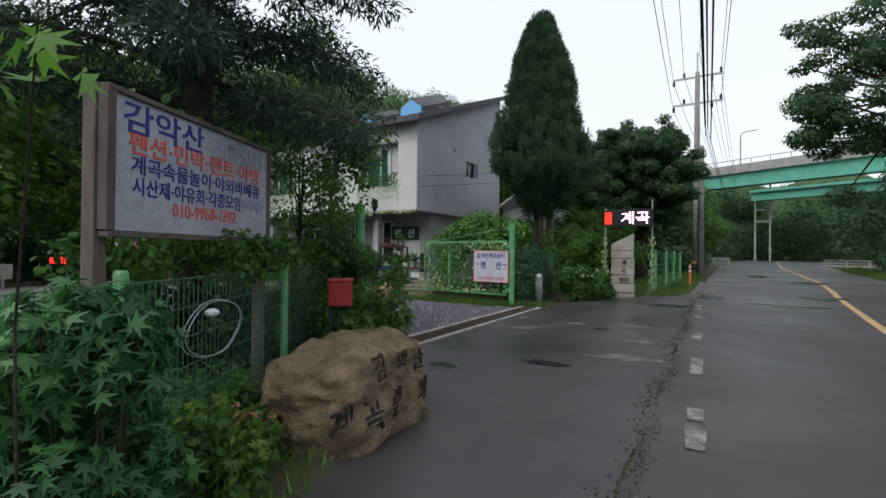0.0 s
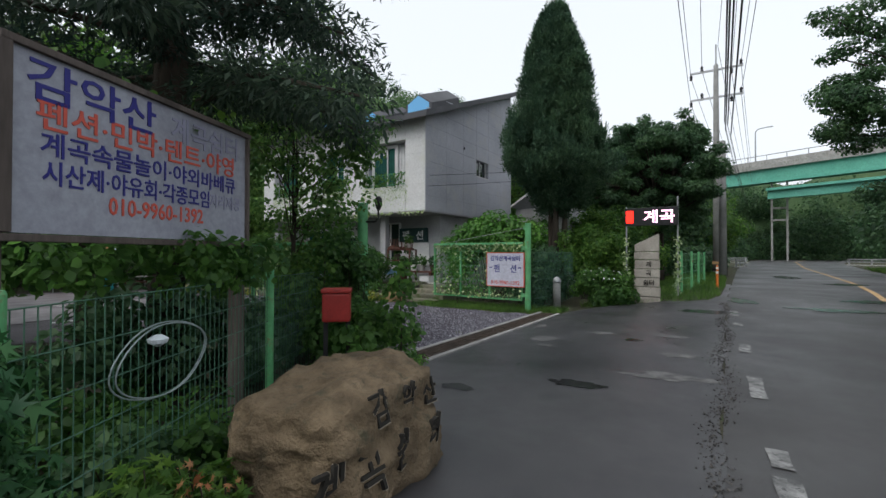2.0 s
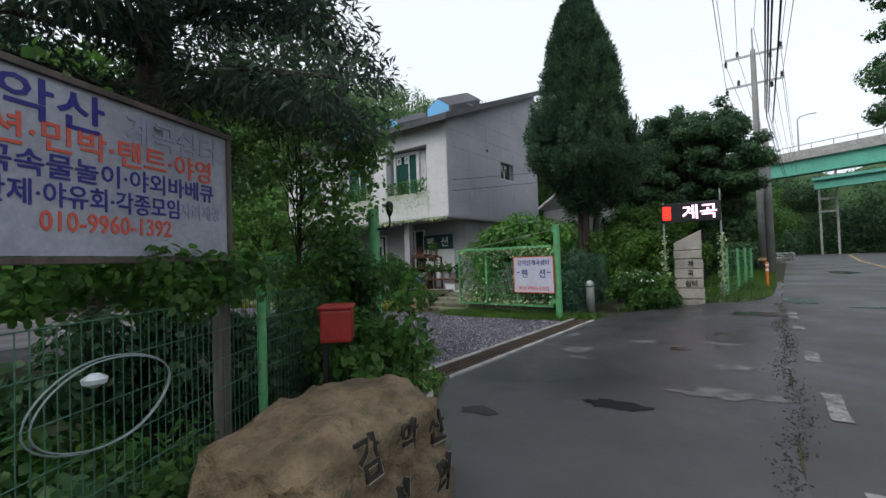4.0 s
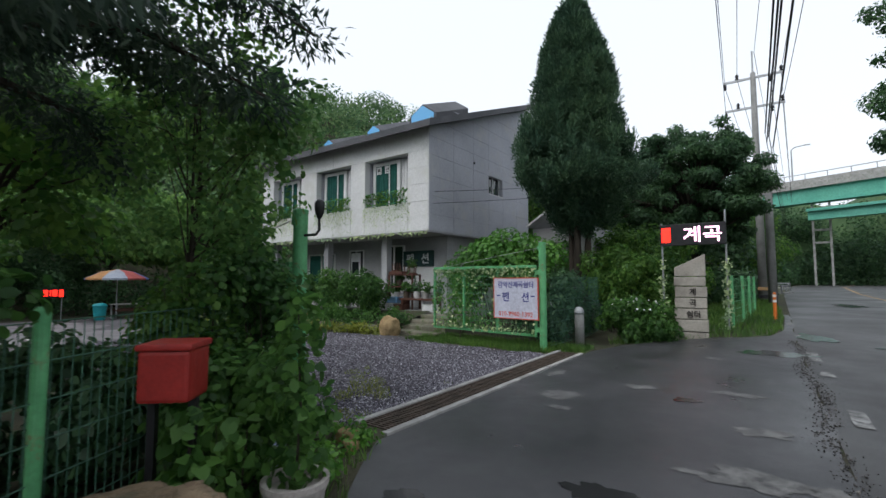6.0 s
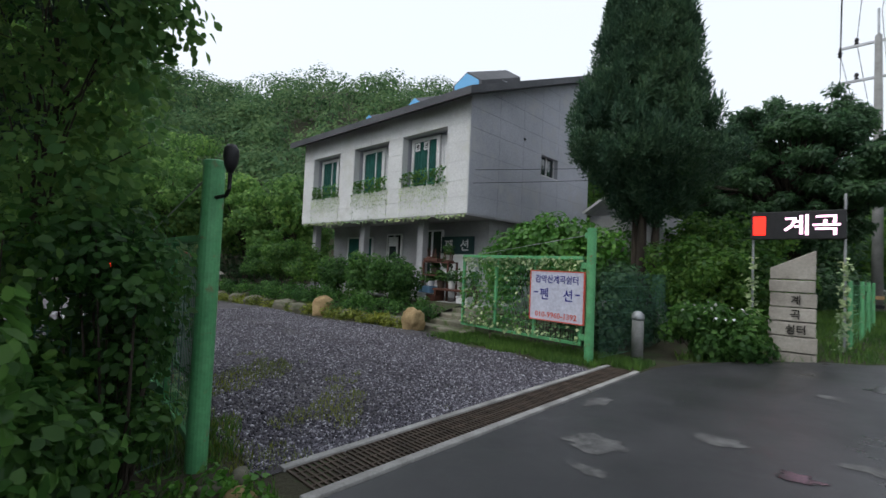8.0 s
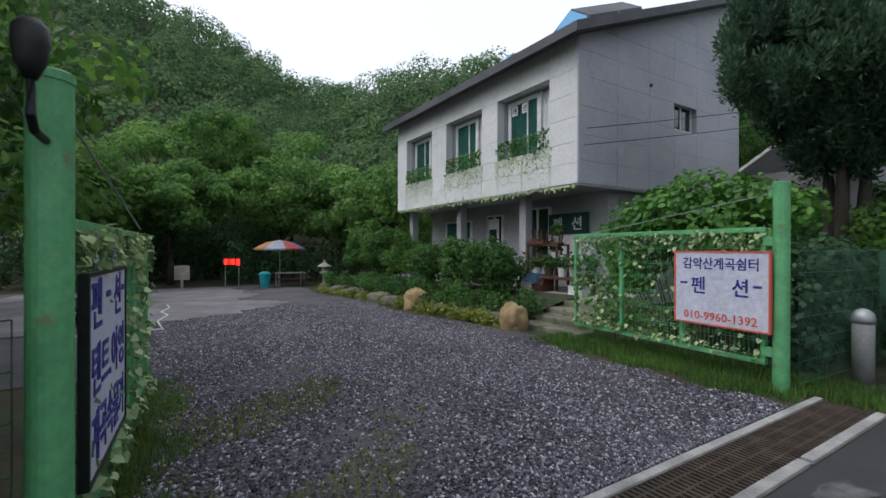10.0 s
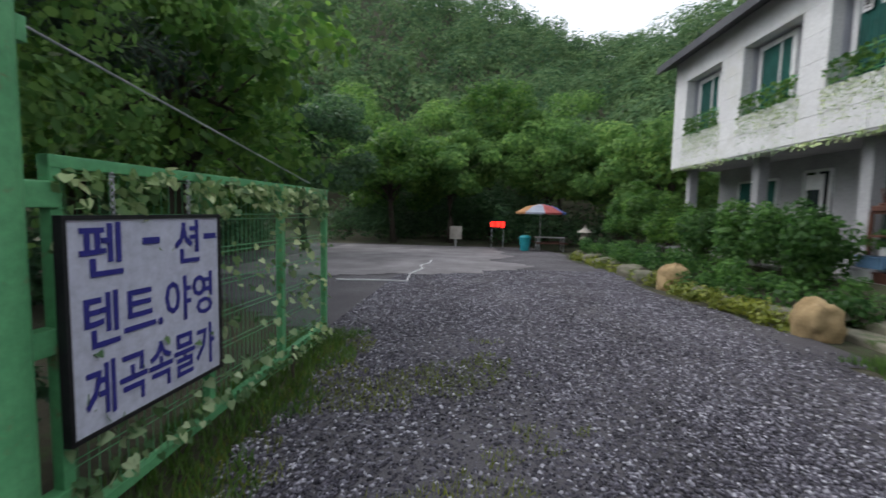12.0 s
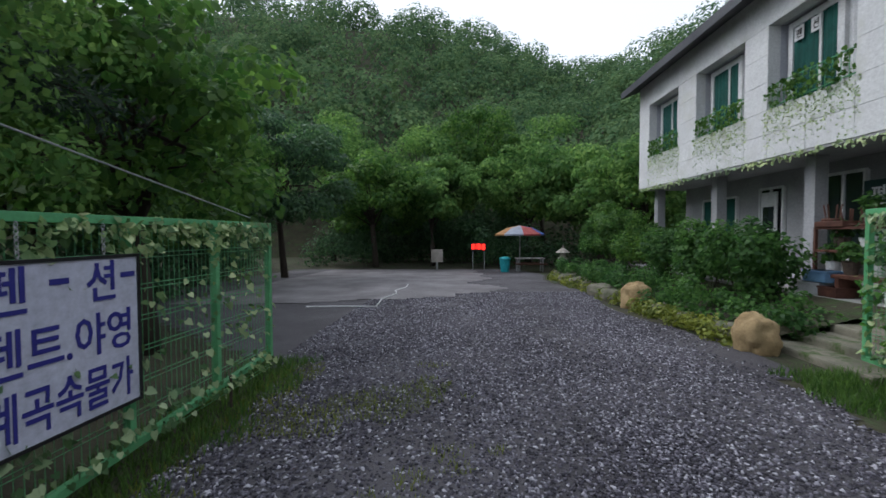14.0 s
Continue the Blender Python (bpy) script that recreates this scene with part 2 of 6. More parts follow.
def lathe(bm, profile, n=20):
    rings = [[bm.verts.new((r * math.cos(k * math.tau / n), r * math.sin(k * math.tau / n), z)) for k in range(n)] for r, z in profile]
    for a, b in zip(rings, rings[1:]):
        for k in range(n):
            bm.faces.new((a[k], a[(k + 1) % n], b[(k + 1) % n], b[k]))
    bm.faces.new(rings[0][::-1])
    bm.faces.new(rings[-1])
    return bm


def from_arrays(name, verts, faces, mat, parent=None, smooth=False):
    """One mesh from arrays of corners and equal-sided faces."""
    me = bpy.data.meshes.new(name)
    faces = np.asarray(faces, dtype=np.int32)
    me.vertices.add(len(verts))
    me.vertices.foreach_set("co", np.asarray(verts, dtype=np.float32).ravel())
    k = faces.shape[1]
    me.loops.add(faces.size)
    me.loops.foreach_set("vertex_index", faces.ravel())
    me.polygons.add(len(faces))
    me.polygons.foreach_set("loop_start", np.arange(0, faces.size, k, dtype=np.int32))
    me.update(calc_edges=True)
    me.validate()
    me.materials.append(mat)
    if smooth:
        me.shade_smooth()
    ob = new(name, me)
    ob.parent = parent
    return ob


LEAF = (np.array([(0, 0, 0), (0.32, 0.35, 0.06), (0.3, 0.7, 0.02), (0, 1, -0.1), (-0.3, 0.7, 0.02), (-0.32, 0.35, 0.06), (0, 0.5, -0.04)]),
        [(0, 1, 6), (1, 2, 6), (2, 3, 6), (3, 4, 6), (4, 5, 6), (5, 0, 6)])
FINE = (np.array([(0, 0, 0), (0.13, 0.45, 0.05), (0, 1, -0.06), (-0.13, 0.45, 0.05)]), [(0, 1, 3), (1, 2, 3)])
QUICK = (np.array([(0, 0, 0), (0.38, 0.5, 0.08), (0, 1, -0.08), (-0.38, 0.5, 0.08)]), [(0, 1, 3), (1, 2, 3)])
SPRAY = (np.array([(0, 0, 0), (0.2, 0.45, 0.05), (0, 1, -0.06), (-0.2, 0.45, 0.05)]), [(0, 1, 3), (1, 2, 3)])
LOBES = 5
_star = [(0, 0, 0)]
for _i in range(2 * LOBES + 1):
    _a = radians(-130 + 260 * _i / (2 * LOBES))
    _r = (0.62 + 0.38 * math.cos(_a * 0.8)) if _i % 2 == 0 else 0.3
    _star.append((_r * math.sin(_a), 0.25 + _r * 0.75 * math.cos(_a), -0.1 * _r))
MAPLE = (np.array(_star), [(0, i, i + 1) for i in range(1, 2 * LOBES + 1)])
HEART = (np.array([(0, 0.1, 0), (0.3, -0.05, 0.03), (0.45, 0.3, 0.05), (0.25, 0.7, 0), (0, 1, -0.08), (-0.25, 0.7, 0), (-0.45, 0.3, 0.05), (-0.3, -0.05, 0.03)]),
         [(0, 1, 2), (0, 2, 3), (0, 3, 4), (0, 4, 5), (0, 5, 6), (0, 6, 7)])


def leaf_arrays(points, out, size, shape=QUICK, droop=0.4, spread=0.8, facing=False):
    """Leaves at points that grow roughly along out, each of its own turn and size."""
    base, tris = shape
    n = len(points)
    d = out + RNG.normal(0, spread, (n, 3))
    d[:, 2] -= droop
    d /= np.linalg.norm(d, axis=1)[:, None] + 1e-9
    up = RNG.normal(0, 0.6, (n, 3)) + np.array((0, 0, 1.0))
    side = np.cross(d, up)
    side /= np.linalg.norm(side, axis=1)[:, None] + 1e-9
    nor = np.cross(side, d)
    if facing:  # blades lie like a skin over the clump
        nor = out + RNG.normal(0, spread * 0.55, (n, 3)) + np.array((0, 0, 0.35))
        nor /= np.linalg.norm(nor, axis=1)[:, None] + 1e-9
        side = np.cross(d, nor)
        side /= np.linalg.norm(side, axis=1)[:, None] + 1e-9
        d = np.cross(nor, side)
    s = (np.full(n, size) * RNG.uniform(0.6, 1.25, n))[:, None, None]
    v = (side[:, None] * base[None, :, 0:1] + d[:, None] * base[None, :, 1:2] + nor[:, None] * base[None, :, 2:3]) * s + points[:, None]
    f = (np.arange(n) * len(base))[:, None, None] + np.array(tris)[None]
    return v.reshape(-1, 3), f.reshape(-1, 3)


def clump_points(clumps, count, hollow=0.55):
    """Points in the outer part of ellipsoids (x, y, z, rx, ry, rz), shared out by their size, with the way outwards."""
    c = np.array(clumps, float)
    w = (c[:, 3] * c[:, 4] * c[:, 5]) ** (2 / 3)
    pick = RNG.choice(len(c), count, p=w / w.sum())
    d = RNG.normal(0, 1, (count, 3))
    d /= np.linalg.norm(d, axis=1)[:, None]
    r = RNG.uniform(hollow ** 2, 1.08, count) ** 0.5
    return c[pick, :3] + d * c[pick, 3:] * r[:, None], d


def crown(name, parent, mat, clumps, count, size, shape=QUICK, droop=0.4, hollow=0.5, spread=0.8, floor=None, facing=True):
    p, d = clump_points(clumps, count, hollow)
    if floor is not None:
        keep = p[:, 2] > floor
        p, d = p[keep], d[keep]
    v, f = leaf_arrays(p, d, size, shape, droop, spread, facing)
    return from_arrays(name, v, f, mat, parent)


def many_clumps(centre, radius, n, small, flat=1.0, low=-0.6):
    """Small ellipsoids spread through one big one, for an uneven crown with gaps."""
    out = []
    while len(out) < n:
        d = RNG.uniform(-1, 1, 3)
        q = np.linalg.norm(d)
        if q > 1 or q < 0.35 or d[2] < low:
            continue
        s = small * RNG.uniform(0.6, 1.3)
        out.append((*(np.array(centre) + d * np.array(radius)), s, s, s * flat))
    return out


def limbs(bm, foot, clumps, r, share=1.0, lift=0.35):
    """A tapered trunk and a limb to each clump."""
    foot = Vector(foot)
    c = np.array(clumps)
    mid = Vector(c[:, :3].mean(axis=0))
    top = Vector((foot.x * 0.4 + mid.x * 0.6, foot.y * 0.4 + mid.y * 0.6, mid.z))
    bend = foot.lerp(top, 0.5) + Vector((0.06, -0.05, 0)) * (top - foot).length * 0.4
    path_tube(bm, [foot - Vector((0, 0, 0.1)), foot.lerp(bend, 0.5), bend, bend.lerp(top, 0.6), top], [r * 1.25, r, r * 0.85, r * 0.6, r * 0.3], 9)
    for i, q in enumerate(c):
        if RNG.random() > share:
            continue
        t = 0.45 + 0.5 * RNG.random()
        start = foot.lerp(bend, t * 2) if t < 0.5 else bend.lerp(top, t * 2 - 1)
        end = Vector(q[:3])
        knee = start.lerp(end, 0.5) + Vector((0, 0, lift * (end - start).length * 0.25))
        path_tube(bm, [start, knee, end], [r * 0.3, r * 0.18, r * 0.06], 5)
    return bm


def tree(name, label, foot, clumps, r, leaves, size, mat, shape=QUICK, group="", droop=0.4, share=1.0, category="tree"):
    ob = thing(name, label, category, group, at=foot)
    inv = Matrix.Translation(-Vector(foot))
    bm = limbs(bmesh.new(), foot, clumps, r, share)
    bmesh.ops.transform(bm, matrix=inv, verts=bm.verts)
    part("trunk", bm, BARK, ob, smooth=True)
    c = np.array(clumps, float)
    c[:, :3] -= np.array(foot)
    crown("crown", ob, mat, c, leaves, size, shape, droop)
    return ob


def shrub(name, label, clumps, leaves, size, mat, shape=LEAF, category="shrub", group="", droop=0.3, stems=True):
    c = np.array(clumps, float)
    foot = (c[:, 0].mean(), c[:, 1].mean(), ground_z(c[:, 0].mean(), c[:, 1].mean()))
    if not stems:
        v, f = leaf_arrays(*clump_points(c, leaves, 0.5), size, shape, droop, 0.8, True)
        return tagged(from_arrays("vine", v, f, mat), label, "vine", kind="stuff")
    ob = thing(name, label, category, group, at=foot)
    c[:, :3] -= np.array(foot)
    if stems:
        bm = bmesh.new()
        for q in c:
            a = Vector((q[0] * 0.35, q[1] * 0.35, -0.05))
            path_tube(bm, [a, a.lerp(Vector(q[:3]), 0.5) + Vector((0.04, 0.03, 0)), Vector(q[:3]) + Vector((0, 0, q[5] * 0.5))], [0.011, 0.008, 0.003], 5)
        part("branchwork", bm, BARK, ob)
    crown("leaves", ob, mat, c, leaves, size, shape, droop, floor=0.0)
    return ob


def lettering(text, height, mat, parent, m, width=None, depth=0.003, name="lettering"):
    """Built-in font, as a thin mesh: centred on m, which looks along its z."""
    cu = bpy.data.curves.new(name, "FONT")
    cu.body, cu.size, cu.align_x, cu.align_y, cu.extrude = text, height, "CENTER", "CENTER", depth
    cu.resolution_u = 2
    cu.offset = height * 0.012
    ob = new(name, cu)
    bpy.context.view_layer.update()
    me = bpy.data.meshes.new_from_object(ob.evaluated_get(bpy.context.evaluated_depsgraph_get()))
    bpy.data.objects.remove(ob)
    bpy.data.curves.remove(cu)
    co = np.empty(len(me.vertices) * 3, np.float32)
    me.vertices.foreach_get("co", co)
    co = co.reshape(-1, 3)
    lo, hi = co.min(0), co.max(0)
    co[:, :2] -= (lo[:2] + hi[:2]) / 2
    co[:, :2] *= ((width / (hi[0] - lo[0])) if width else 1.0, height / (hi[1] - lo[1]))
    me.vertices.foreach_set("co", co.ravel())
    me.materials.append(mat)
    made = new(name, me)
    made.parent = parent
    made.matrix_local = m
    return made


def ground_z(x, y):
    """The lie of the land: level by the road, the yard falling away gently."""
    return climb(x, y) + (-0.38 * min(1.0, max(0.0, (-x - 5) / 17)) if y > -8 else -0.2 * min(1.0, max(0.0, (-x - 5) / 17)))


def climb(x, y):
    """The road climbs a little past the gate; the yard side stays level."""
    return 0.36 * min(1.0, max(0.0, y / 12)) * min(1.0, max(0.0, x / 2))


def along(points, y):
    """x of a line through (x, y) points at y."""
    return float(np.interp(y, [p[1] for p in points], [p[0] for p in points]))


# ---- ground, road, yard ----
def sheet(name, xs, ys, height, mat, label, kind="structure", inside=None):
    verts, index, faces = [], {}, []
    for j, y in enumerate(ys):
        for i, x in enumerate(xs):
            index[i, j] = len(verts)
            verts.append((x, y, height(x, y)))
    for j in range(len(ys) - 1):
        for i in range(len(xs) - 1):
            if inside is None or inside((xs[i] + xs[i + 1]) / 2, (ys[j] + ys[j + 1]) / 2):
                faces.append((index[i, j], index[i + 1, j], index[i + 1, j + 1], index[i, j + 1]))
    ob = from_arrays(name, verts, faces, mat, smooth=True)
    return tagged(ob, label, name, kind=kind)


def strip(name, left, right, ys, z, mat, label, parent=None, kind="structure"):
    """A ribbon between two lines of x over y."""
    v, f, n = [], [], 13
    for i, y in enumerate(ys):
        for x in np.linspace(left(y), right(y), n):
            v.append((x, y, z + climb(x, y)))
        if i:
            k = n * i
            f += [(k - n + j, k - n + 1 + j, k + 1 + j, k + j) for j in range(n - 1)]
    return tagged(from_arrays(name, v, f, mat, parent), label, name, kind=kind)


far = [-2500, -900, -300, -120, -60]
xs = far + list(np.arange(-40, 30.1, 1.0)) + [60, 120, 300, 900, 2500]
sheet("ground", xs, far + list(np.arange(-30, 60.1, 1.0)) + [90, 150, 300, 900, 2500], ground_z, EARTH, "mossy brown earth with weeds around the yard and road")

ROAD_LEFT = [(3.35, -90), (3.35, 8), (3.45, 13), (3.9, 34), (6.2, 80), (12, 130)]
ROAD_MID = [(6.1, -90), (6.15, 0), (6.3, 4.6), (6.6, 9.7), (7.3, 17), (8.4, 40), (11.3, 75), (20, 130)]
ROAD_RIGHT = [(9.3, -90), (9.3, 8), (10.1, 22), (11.1, 34), (14.4, 62), (26.5, 130)]
VERGE = [(3.25, -90), (3.2, -8), (2.75, -6.3), (2.35, -5.3), (1.75, -3.75), (1.45, -2.5), (1.2, -1.85), (0.75, -1.4), (0.3, -0.75), (0.0, -0.3), (0.0, 5.9), (0.35, 6.75), (0.9, 7.3), (1.6, 7.55), (2.4, 7.9), (2.95, 8.5), (3.2, 9.6), (3.3, 12.5), (3.3, 20)]
ys = list(np.arange(-90, 105, 2.0))
strip("road", lambda y: along(ROAD_LEFT, y), lambda y: along(ROAD_RIGHT, y), ys, 0.008, ROAD, "damp grey asphalt road with worn paint")
strip("apron_pavement", lambda y: along(VERGE, y), lambda y: along(ROAD_LEFT, y) + 0.03 * math.sin(y * 3.1), list(np.arange(-90, -9, 3.0)) + list(np.arange(-9, 14.1, 0.25)), 0.013, ASPHALT, "dark damp asphalt apron in front of the gate")
strip("orange_line", lambda y: along(ROAD_MID, y) - 0.07, lambda y: along(ROAD_MID, y) + 0.07, ys, 0.0125, YELLOW_LINE, "worn orange centre line on the road")
for i, (a, b) in enumerate(((-5.0, -4.3), (-1.96, -1.46), (-1.3, -0.96), (0.36, 1.15), (2.45, 3.02), (4.68, 5.0), (5.8, 6.65), (8.4, 8.9), (10.6, 11.2))):
    w = strip("white_dash", lambda y: 3.59 - 0.028 * y + 0.008 * math.sin(y * 9), lambda y: 3.73 - 0.028 * y + 0.008 * math.sin(y * 7), list(np.linspace(a, b, 9)), 0.0175, WHITE_LINE, "worn white dash painted along the road edge")
strip("edge_line", lambda y: along(ROAD_RIGHT, y) - 0.45, lambda y: along(ROAD_RIGHT, y) - 0.33, ys, 0.0125, WHITE_LINE, "worn white edge line on the road")


def blot(name, x, y, rx, ry, z, mat, label, seed):
    bm = bmesh.new()
    vs = []
    for k in range(56):
        a = k * math.tau / 56
        r = 0.9 + 0.5 * noise.fractal((math.cos(a) * 1.4 + seed, math.sin(a) * 1.4, seed * 2.0), 0.7, 2.0, 4)
        px, py = x + rx * r * math.cos(a), y + ry * r * math.sin(a)
        vs.append(bm.verts.new((px, py, z + climb(px, py))))
    bm.faces.new(vs)
    return tagged(linked(name, bm, mat), label, "puddle" if "puddle" in name else "pavement patch", kind="structure")


for i, (x, y, rx, ry) in enumerate(((2.8, 0.67, 0.3, 0.2), (2.8, 1.8, 0.21, 0.14), (2.61, 3.1, 0.27, 0.12), (1.54, 2.95, 0.2, 0.14), (0.78, 2.15, 0.24, 0.22), (1.0, 1.62, 0.16, 0.08), (2.16, 5.25, 0.16, 0.1), (0.25, 3.4, 0.12, 0.26), (3.2, 0.75, 0.14, 0.1), (2.35, 0.6, 0.12, 0.05))):
    blot("pavement_patch", x, y, rx, ry, 0.0175, PATCH, "pale worn patch in the dark asphalt", i + 0.3)
for i, (x, y, rx, ry) in enumerate(((1.96, -0.1, 0.3, 0.13), (2.11, 2.55, 0.18, 0.1), (2.95, 6.2, 0.5, 0.26), (3.65, 8.6, 0.3, 0.6), (5.3, 7.6, 0.8, 0.25), (6.3, 9.6, 0.5, 0.4), (6.9, 16.0, 0.6, 0.7), (5.6, 21.0, 0.5, 1.6), (0.9, -0.9, 0.2, 0.12))):
    blot("rain_puddle", x, y, rx, ry, 0.0185, PUDDLE, "shallow rain puddle on the asphalt", i + 9.7)

# broken seam between apron and road
seam = RNG.uniform(0, 1, (2200, 3))
sp = np.column_stack([3.33 + RNG.normal(0, 0.06, 2200) + 0.05 * np.sin(seam[:, 1] * 30), -6 + 14 * seam[:, 1], np.full(2200, 0.018)])
sp[:, 2] += [climb(a, b) for a, b in sp[:, :2]]
OCT = np.array([(1, 0, 0), (-1, 0, 0), (0, 1, 0), (0, -1, 0), (0, 0, 0.7), (0, 0, -0.7)])
OCT_F = np.array([(0, 2, 4), (2, 1, 4), (1, 3, 4), (3, 0, 4), (2, 0, 5), (1, 2, 5), (3, 1, 5), (0, 3, 5)])


def chips(name, points, size, mat, label, category):
    n = len(points)
    s = RNG.uniform(0.45, 1.3, (n, 1, 3)) * size * RNG.uniform(0.6, 1.5, (n, 1, 1))
    a = RNG.uniform(0, math.tau, n)
    v = OCT[None] * s + RNG.normal(0, 0.18, (n, 6, 3)) * s
    x = v[..., 0] * np.cos(a)[:, None] - v[..., 1] * np.sin(a)[:, None]
    y = v[..., 0] * np.sin(a)[:, None] + v[..., 1] * np.cos(a)[:, None]
    v = np.stack([x, y, v[..., 2]], -1) + points[:, None]
    f = (np.arange(n) * 6)[:, None, None] + OCT_F[None]
    return tagged(from_arrays(name, v.reshape(-1, 3), f.reshape(-1, 3), mat), label, category, kind="stuff")


GRIT = material("dark_grit", (0.06, 0.055, 0.05), 0.8)
gm = GRIT.node_tree.nodes.new("ShaderNodeNewGeometry")
link(GRIT, ramp(GRIT, gm.outputs["Random Per Island"], [(0, (0.02, 0.02, 0.02)), (0.7, (0.07, 0.065, 0.06)), (1, (0.16, 0.15, 0.14))]), GRIT.node_tree.nodes["Principled BSDF"].inputs["Base Color"])
chips("seam_grit", sp, 0.0095, GRIT, "dark loose grit along the broken asphalt seam", "grit")

# gravel yard, falling away from the gate


def yard_inside(x, y):
    top = 5.15 + 0.25 * math.sin(x * 0.9) if x < -4.0 else 4.95 + 0.1 * math.sin(x * 5)
    low = -0.15 + 0.06 * math.sin(x * 4) if x > -4.3 else max(-7.5, -0.4 - (-4.3 - x) * 1.2)
    return low < y < top


sheet("gravel_yard", list(np.arange(-23, -0.45, 0.25)) + [-0.5], list(np.arange(-7.5, 6.01, 0.15)), lambda x, y: ground_z(x, y) + 0.012 + 0.01 * noise.noise((x * 0.8, y * 0.8, 3.0)), GRAVEL_BED, "grey gravel yard with packed wheel tracks", inside=yard_inside)
sheet("concrete_apron", list(np.arange(-22.5, -9, 0.25)), list(np.arange(-5, 4.3, 0.2)), lambda x, y: ground_z(x, y) + 0.03, surface("worn_yard_concrete", (0.11, 0.1, 0.104), (0.25, 0.235, 0.24), 0.9, 16, 0.7, 0.5), "worn grey concrete patch in the yard", inside=lambda x, y: y < 2.6 + 1.4 * noise.noise((x * 0.5, 0, 1)) and x + y * 0.5 < -10.4 + 1.5 * noise.noise((x * 0.7, y * 0.7, 2)))
gx = -0.6 - 11.5 * RNG.uniform(0, 1, 170000) ** 1.5
gy = RNG.uniform(-0.5, 5.2, 170000)
keep = np.array([yard_inside(a, b) and RNG.random() < 0.68 + 0.9 * noise.noise((a * 0.35, b * 1.1, 4.0)) + 0.25 * noise.noise((a * 1.7, b * 1.7, 9.0)) for a, b in zip(gx, gy)])
gx, gy = gx[keep], gy[keep]
gz = np.array([ground_z(a, b) for a, b in zip(gx, gy)]) + 0.016
gm = CHIP.node_tree.nodes.new("ShaderNodeNewGeometry")
link(CHIP, ramp(CHIP, gm.outputs["Random Per Island"], [(0, (0.024, 0.022, 0.028)), (0.5, (0.085, 0.078, 0.096)), (0.85, (0.2, 0.19, 0.22)), (1, (0.48, 0.47, 0.5))]), CHIP.node_tree.nodes["Principled BSDF"].inputs["Base Color"])
chips("gravel", np.column_stack([gx, gy, gz]), 0.0138, CHIP, "loose grey crushed gravel covering the yard", "gravel")

# drain across the gate: two kerbs and a rusty grate
drain = thing("drain", "rusty grated drain between pale concrete kerbs", "drain", kind="structure")
for lo, hi in (((-0.57, 0.0, -0.2), (-0.5, 5.5, 0.03)), ((-0.1, -0.1, -0.2), (-0.02, 3.75, 0.03)), ((-0.1, 3.8, -0.2), (-0.02, 5.45, 0.03))):
    part("kerb", boxed(lo, hi, 0.008), KERB, drain)
part("channel", boxed((-0.5, 0.0, -0.3), (-0.1, 5.45, -0.12)), EARTH, drain)
bm = bmesh.new()
for k in range(11):
    box(bm, (-0.5, 0.02 + k * 0.494, -0.03), (-0.49, 0.5 + k * 0.494, 0.012))
    box(bm, (-0.11, 0.02 + k * 0.494, -0.03), (-0.1, 0.5 + k * 0.494, 0.012))
    for j in range(3):
        x = -0.42 + j * 0.11
        box(bm, (x, 0.02 + k * 0.494, -0.02), (x + 0.018, 0.5 + k * 0.494, 0.012))
part("grate_bearer", bm, RUST, drain)
bar = bmesh.new()
box(bar, (-0.49, -0.009, -0.02), (-0.11, 0.009, 0.014))
first = part("grate_bar", bar, RUST, drain)
for k in range(1, 110):
    o = new("grate_bar", first.data)
    o.parent = drain
    o.location = (0, 0.03 + k * 0.0494, 0)
first.location = (0, 0.03, 0)


# ---- the guest house ----
HX, HY, HW, HZ = -5.72, 7.92, 9.2, 3.02
WEST = HX - HW
BAYS = ((-8.6, -6.6), (-11.3, -9.33), (-14.15, -12.24))
house = thing("house", "two-storey grey panelled guest house with overhanging upper floor", "house", at=(HX, HY, 0))


def hpart(name, bm, mat, parent=house, label="", smooth=False):
    bmesh.ops.translate(bm, verts=bm.verts, vec=(-HX, -HY, 0))
    return part(name, bm, mat, parent, label, smooth)


def eave(y):
    return 6.42 + (y - HY) * 0.385


BACK = 15.3
# upper walls with their openings
cols = [WEST] + sorted(x for b in BAYS for x in b) + [HX]
for a, b in zip(cols, cols[1:]):
    if any(abs(a - l) < 0.01 for l, r in BAYS):
        hpart("parapet_wall", boxed((a, HY, HZ), (b, HY + 0.22, 3.98)), FRONT)
        hpart("lintel_wall", boxed((a, HY, 5.66), (b, HY + 0.22, eave(HY) + 0.05)), FRONT)
    else:
        hpart("pier_wall", boxed((a, HY, HZ), (b, HY + 0.22, eave(HY) + 0.05)), FRONT)
bm = bmesh.new()


def gable(bm, x0, x1, y0, y1, z0, z1=99):
    vs = [bm.verts.new(c) for c in ((x0, y0, z0), (x1, y0, z0), (x1, y1, z0), (x0, y1, z0))]
    ws = [bm.verts.new((v.co.x, v.co.y, min(z1, eave(v.co.y)))) for v in vs]
    for f in ((vs[0], vs[3], vs[2], vs[1]), ws, *((vs[i], vs[(i + 1) % 4], ws[(i + 1) % 4], ws[i]) for i in range(4))):
        bm.faces.new(f)


